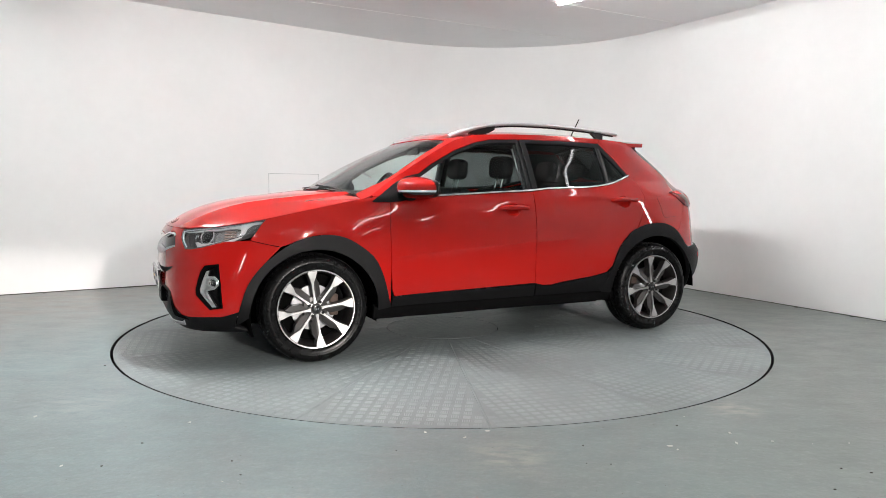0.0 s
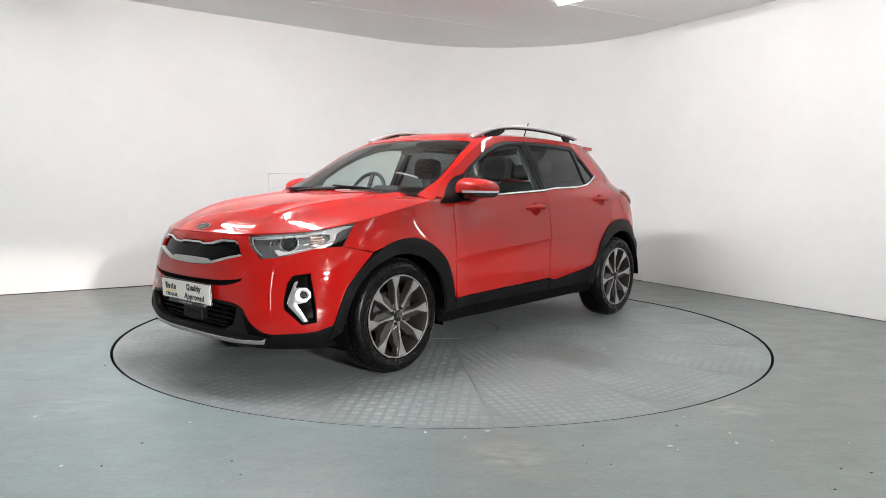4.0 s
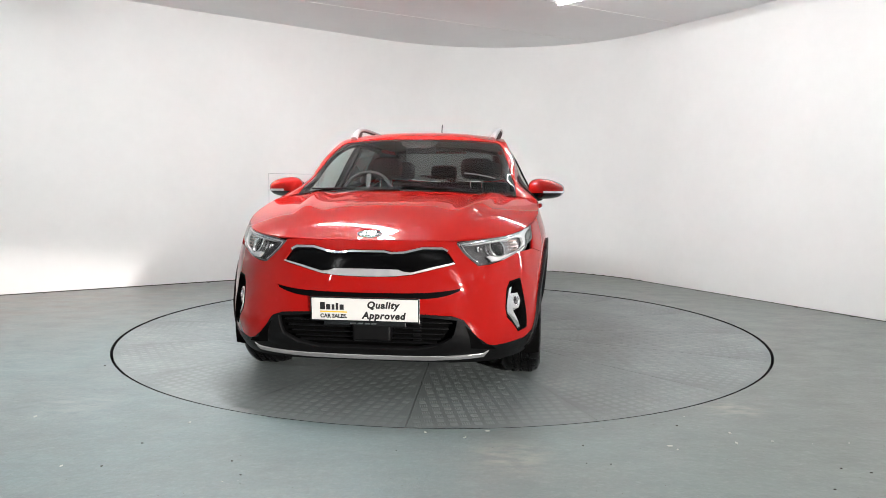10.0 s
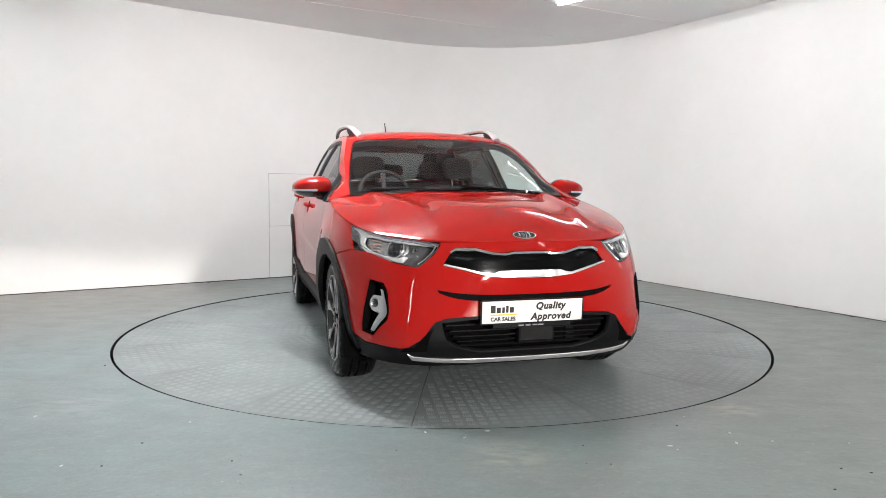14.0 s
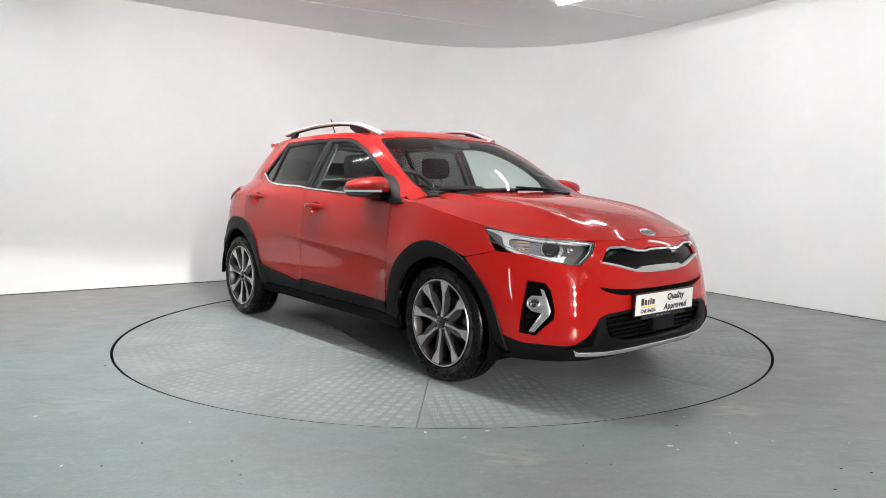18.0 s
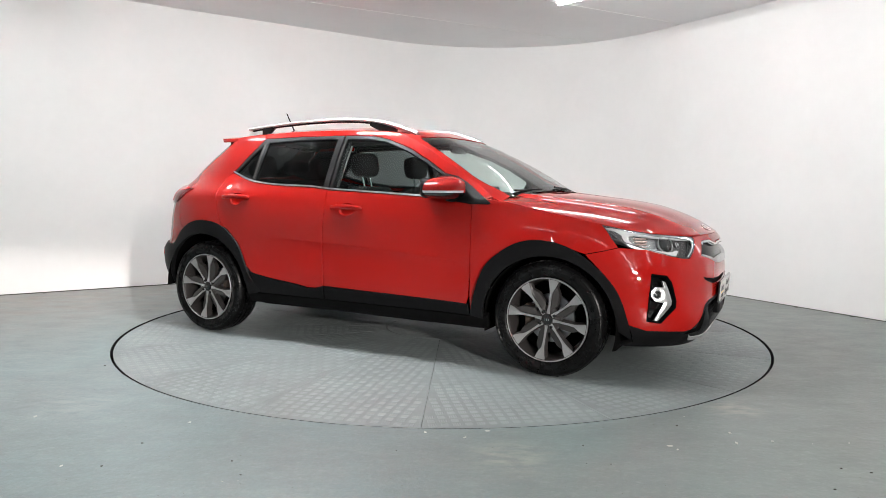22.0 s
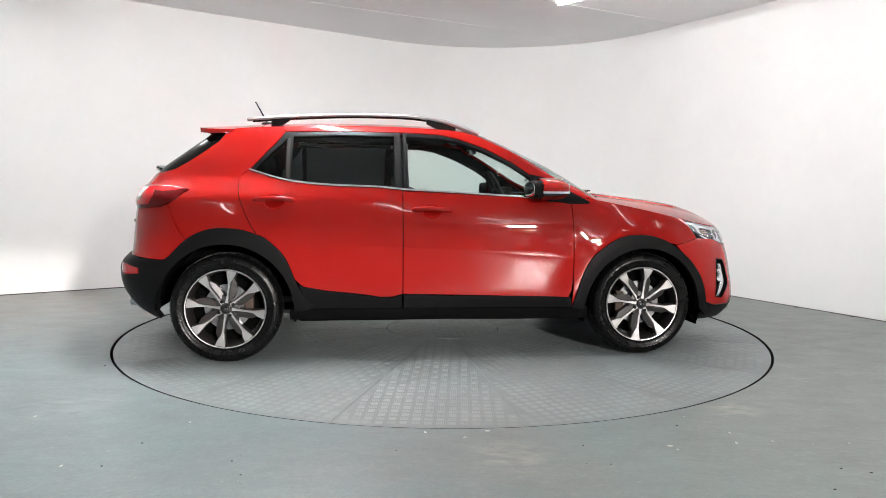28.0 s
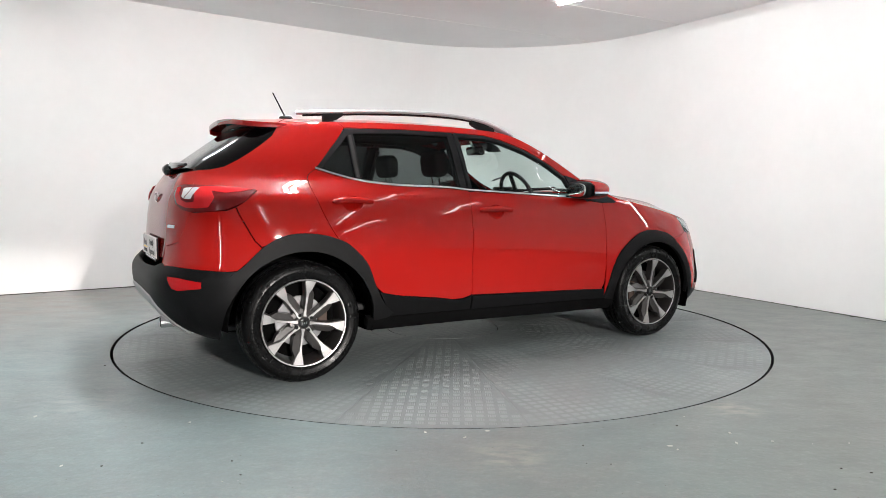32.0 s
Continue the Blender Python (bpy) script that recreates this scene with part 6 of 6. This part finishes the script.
    lathe(bm, [(0.0005, -0.003), (0.020, -0.004), (0.027, -0.007), (0.028, -0.016)], 32, flip)
    cap = part("centre_cap", bm, M["gloss_black"], root, smooth=True)
    bm = bmesh.new()
    for dx, a in ((-0.010, 0), (0.0, 0), (0.010, 0)):
        box(bm, (0.0026, 0.001, 0.013), flip @ pose(dx, -0.0022, 0, 0, a, 0))
    part("cap_stroke", bm, M["chrome"], cap)
    for k in range(4):
        bm = bmesh.new()
        a = radians(90 * k + 30)
        lathe(bm, [(0.0005, 0.006), (0.006, 0.006), (0.0095, 0.002), (0.0105, -0.012)], 12, flip @ Matrix.Translation((0.047 * math.cos(a), -0.008, 0.047 * math.sin(a))))
        part("wheel_nut", bm, M["gloss_black"], root, smooth=True)
    bm = bmesh.new()
    lathe(bm, [(0.06, -0.075), (0.138, -0.075), (0.138, -0.095), (0.06, -0.095)], 40, flip)
    part("brake_disc", bm, M["steel"], root)
    bm = bmesh.new()
    box(bm, (0.055, 0.05, 0.13), flip @ pose(-0.125 if x > 0 else 0.125, -0.085, 0.01), 0.01)
    part("brake_caliper", bm, M["brown_cast"], root)
    bm = bmesh.new()
    lathe(bm, [(0.0005, -0.11), (0.205, -0.11)], 32, flip)
    part("back_plate", bm, M["dark"], root)
    root.matrix_basis = pose(x, side * WHEEL_Y, WHEEL_Z)
    # wheel well
    bm = bmesh.new()
    cx, cz, r = (x, 0.300 if x > 0 else 0.310, 0.386 if x > 0 else 0.403)
    a_rear, a_front = (192, -17) if x > 0 else (180, -10)
    rings = []
    for y in (0.835, 0.80, 0.42):
        rings.append([bm.verts.new((cx + (r + (0.012 if y < 0.82 else 0)) * math.cos(radians(a_rear + (a_front - a_rear) * k / 23)), side * y, cz + (r + (0.012 if y < 0.82 else 0)) * math.sin(radians(a_rear + (a_front - a_rear) * k / 23)))) for k in range(24)])
    for a, b in zip(rings, rings[1:]):
        for k in range(23):
            bm.faces.new((a[k], a[k + 1], b[k + 1], b[k]))
    bm.faces.new(rings[-1])
    part("wheel_liner", bm, M["dark"], car, "black wheel-arch liner", smooth=True)
    return root


for x in (AXLE, -AXLE):
    for sd in (1, -1):
        wheel(x, sd)

# ---- underside ----
bm = bmesh.new()
box(bm, (1.78, 1.46, 0.10), pose(0.0, 0, 0.27), 0.03)
box(bm, (0.55, 0.90, 0.10), pose(1.25, 0, 0.27), 0.02)
box(bm, (0.75, 0.90, 0.10), pose(-1.32, 0, 0.32), 0.02)
box(bm, (0.20, 1.30, 0.06), pose(1.80, 0, 0.235), 0.02)
part("underbody", bm, M["dark"], car)
bm = bmesh.new()
tube(bm, [(0.7, -0.15, 0.21), (-0.9, -0.15, 0.20), (-1.3, -0.35, 0.24), (-1.7, -0.40, 0.26)], 0.025, 8)
part("exhaust_run", bm, M["steel"], car, smooth=True)
for x in (AXLE, -AXLE):
    bm = bmesh.new()
    tube(bm, [(x, -0.7, 0.30), (x, 0.7, 0.30)], 0.035, 8)
    part("axle", bm, M["dark"], car)


# ---- cabin ----
def seat(x, y, back_h, width, name, rear=False):
    root = new(name)
    root.parent = car
    bm = bmesh.new()
    box(bm, (0.52, width, 0.16), pose(x + 0.22, y, 0.55, 0, -6), 0.05, 3)
    part("cushion", bm, M["cloth"], root, smooth=True)
    lean = pose(x, y, 0.58, 0, -20 if not rear else -22)
    bm = bmesh.new()
    box(bm, (0.13, width, back_h), lean @ pose(0, 0, back_h / 2), 0.05, 3)
    part("backrest", bm, M["cloth"], root, smooth=True)
    heads = (0.0,) if not rear else (-0.40, 0.0, 0.40)
    for hy in heads:
        small = rear and hy == 0.0
        bm = bmesh.new()
        blob(bm, (0.055, 0.125, 0.085 if not small else 0.055), lean @ pose(0.03, hy, back_h + (0.155 if not rear else 0.10), 0, 14), 0.55, 20)
        part("headrest", bm, M["cloth"], root, smooth=True)
        if not small:
            for s in (-0.045, 0.045):
                bm = bmesh.new()
                tube(bm, [lean @ Vector((0.0, hy + s, back_h - 0.03)), lean @ Vector((0.012, hy + s, back_h + 0.10))], 0.006, 8)
                part("headrest_post", bm, M["chrome"], root, "thin chrome post", smooth=True)
    return root


for y in (-0.36, 0.36):
    seat(-0.02 - 0.02, y, 0.50, 0.48, "front_seat")
seat(-0.92, 0.0, 0.56, 1.22, "rear_bench", rear=True)
bm = bmesh.new()
box(bm, (0.32, 1.36, 0.26), pose(0.74, 0, 0.86), 0.06, 3)
box(bm, (0.30, 1.28, 0.05), pose(0.86, 0, 0.985, 0, 3), 0.02)
box(bm, (0.10, 0.34, 0.06), pose(0.60, -0.37, 1.0), 0.025)
box(bm, (0.04, 0.24, 0.13), pose(0.585, 0.0, 1.0, 0, -12), 0.01)
part("dashboard", bm, M["cabin"], car, smooth=True)
root = new("steering_wheel")
root.parent = car
mw = pose(0.44, -0.37, 0.995, 0, 66, 0)
bm = bmesh.new()
ring_pts = [mw @ Vector((0.178 * math.cos(2 * math.pi * k / 36), 0.178 * math.sin(2 * math.pi * k / 36), 0)) for k in range(37)]
tube(bm, ring_pts, 0.014, 8, ends=False)
part("rim", bm, M["cabin"], root, smooth=True)
bm = bmesh.new()
box(bm, (0.12, 0.15, 0.04), mw, 0.02)
for a in (0, 90, 180):
    box(bm, (0.16, 0.035, 0.015), mw @ pose(0, 0, 0, 0, 0, a - 90 + 90) @ pose(0.10, 0, 0), 0.004)
part("boss", bm, M["cabin"], root, smooth=True)
bm = bmesh.new()
box(bm, (1.9, 1.40, 0.04), pose(-0.15, 0, 0.36), 0.01)
box(bm, (1.0, 0.24, 0.22), pose(0.25, 0, 0.47), 0.03)
box(bm, (0.55, 1.05, 0.05), pose(-1.42, 0, 0.92), 0.02)
part("cabin_floor", bm, M["cabin"], car)
for sd in (1, -1):
    panel("door_card", body, S([(0.80, 0.965), (0.80, 0.40), (-0.85, 0.42), (-1.05, 0.80), (-1.25, 0.90), (-1.62, 0.95), (-1.62, 1.12), (-1.16, 1.13), (-0.7, 1.045), (-0.2, 1.02)]), M["cabin"], car, side=sd, off=-0.06, depth=0.02, step=0.05)
    panel("pillar_trim", body, S([(-0.20, 1.385), (-0.285, 1.385), (-0.295, 1.03), (-0.19, 1.02)]), M["cabin"], car, side=sd, off=-0.035, depth=0.02, step=0.03)
    panel("pillar_trim", body, S([(-0.93, 1.38), (-1.30, 1.38), (-1.60, 1.17), (-1.45, 1.10), (-1.14, 1.14), (-1.03, 1.26)]), M["cabin"], car, side=sd, off=-0.03, depth=0.01, step=0.03)
    bm = bmesh.new()
    pb2 = body(np.array([-0.21, -0.22]), np.array([1.36, 1.03]), -0.06)[0]
    tube(bm, [(v[0], v[1] * sd, v[2]) for v in pb2], 0.018, 4, flat=0.2)
    part("seat_belt", bm, M["headlining"], car, "pale grey belt strap")
hl_out = [(0.205, 0.0), (0.20, 0.2), (0.175, 0.42), (0.16, 0.50), (-0.2, 0.56), (-0.9, 0.545), (-1.3, 0.48)]
panel("headlining", roof, hl_out + [(x, -y) for x, y in hl_out[:0:-1]], M["cabin"], car, off=-0.03, depth=0.01, step=0.06)
bm = bmesh.new()
box(bm, (0.03, 0.22, 0.065), pose(0.315, 0.0, 1.325, 0, -15), 0.015)
tube(bm, [(0.30, 0, 1.35), (0.27, 0, 1.40)], 0.012, 8)
part("rear_view_mirror", bm, M["gloss_black"], car, smooth=True)


def heading(t):
    return HEAD0 + RATE * t + 0.3 * math.sin(math.pi * t / 32.0)


def motions():
    """The turntable turns evenly and carries the car."""
    walk(table, [(t, pose(0, 0, 0, 0, 0, heading(t))) for t in range(0, 33, 2)])
    walk(car, [(t, pose(0, 0, 0, 0, 0, heading(t))) for t in range(0, 33, 2)])


for ob in list(car.children):
    ob.location = Vector(ob.location) + Vector((*SHIFT, 0))


motions()
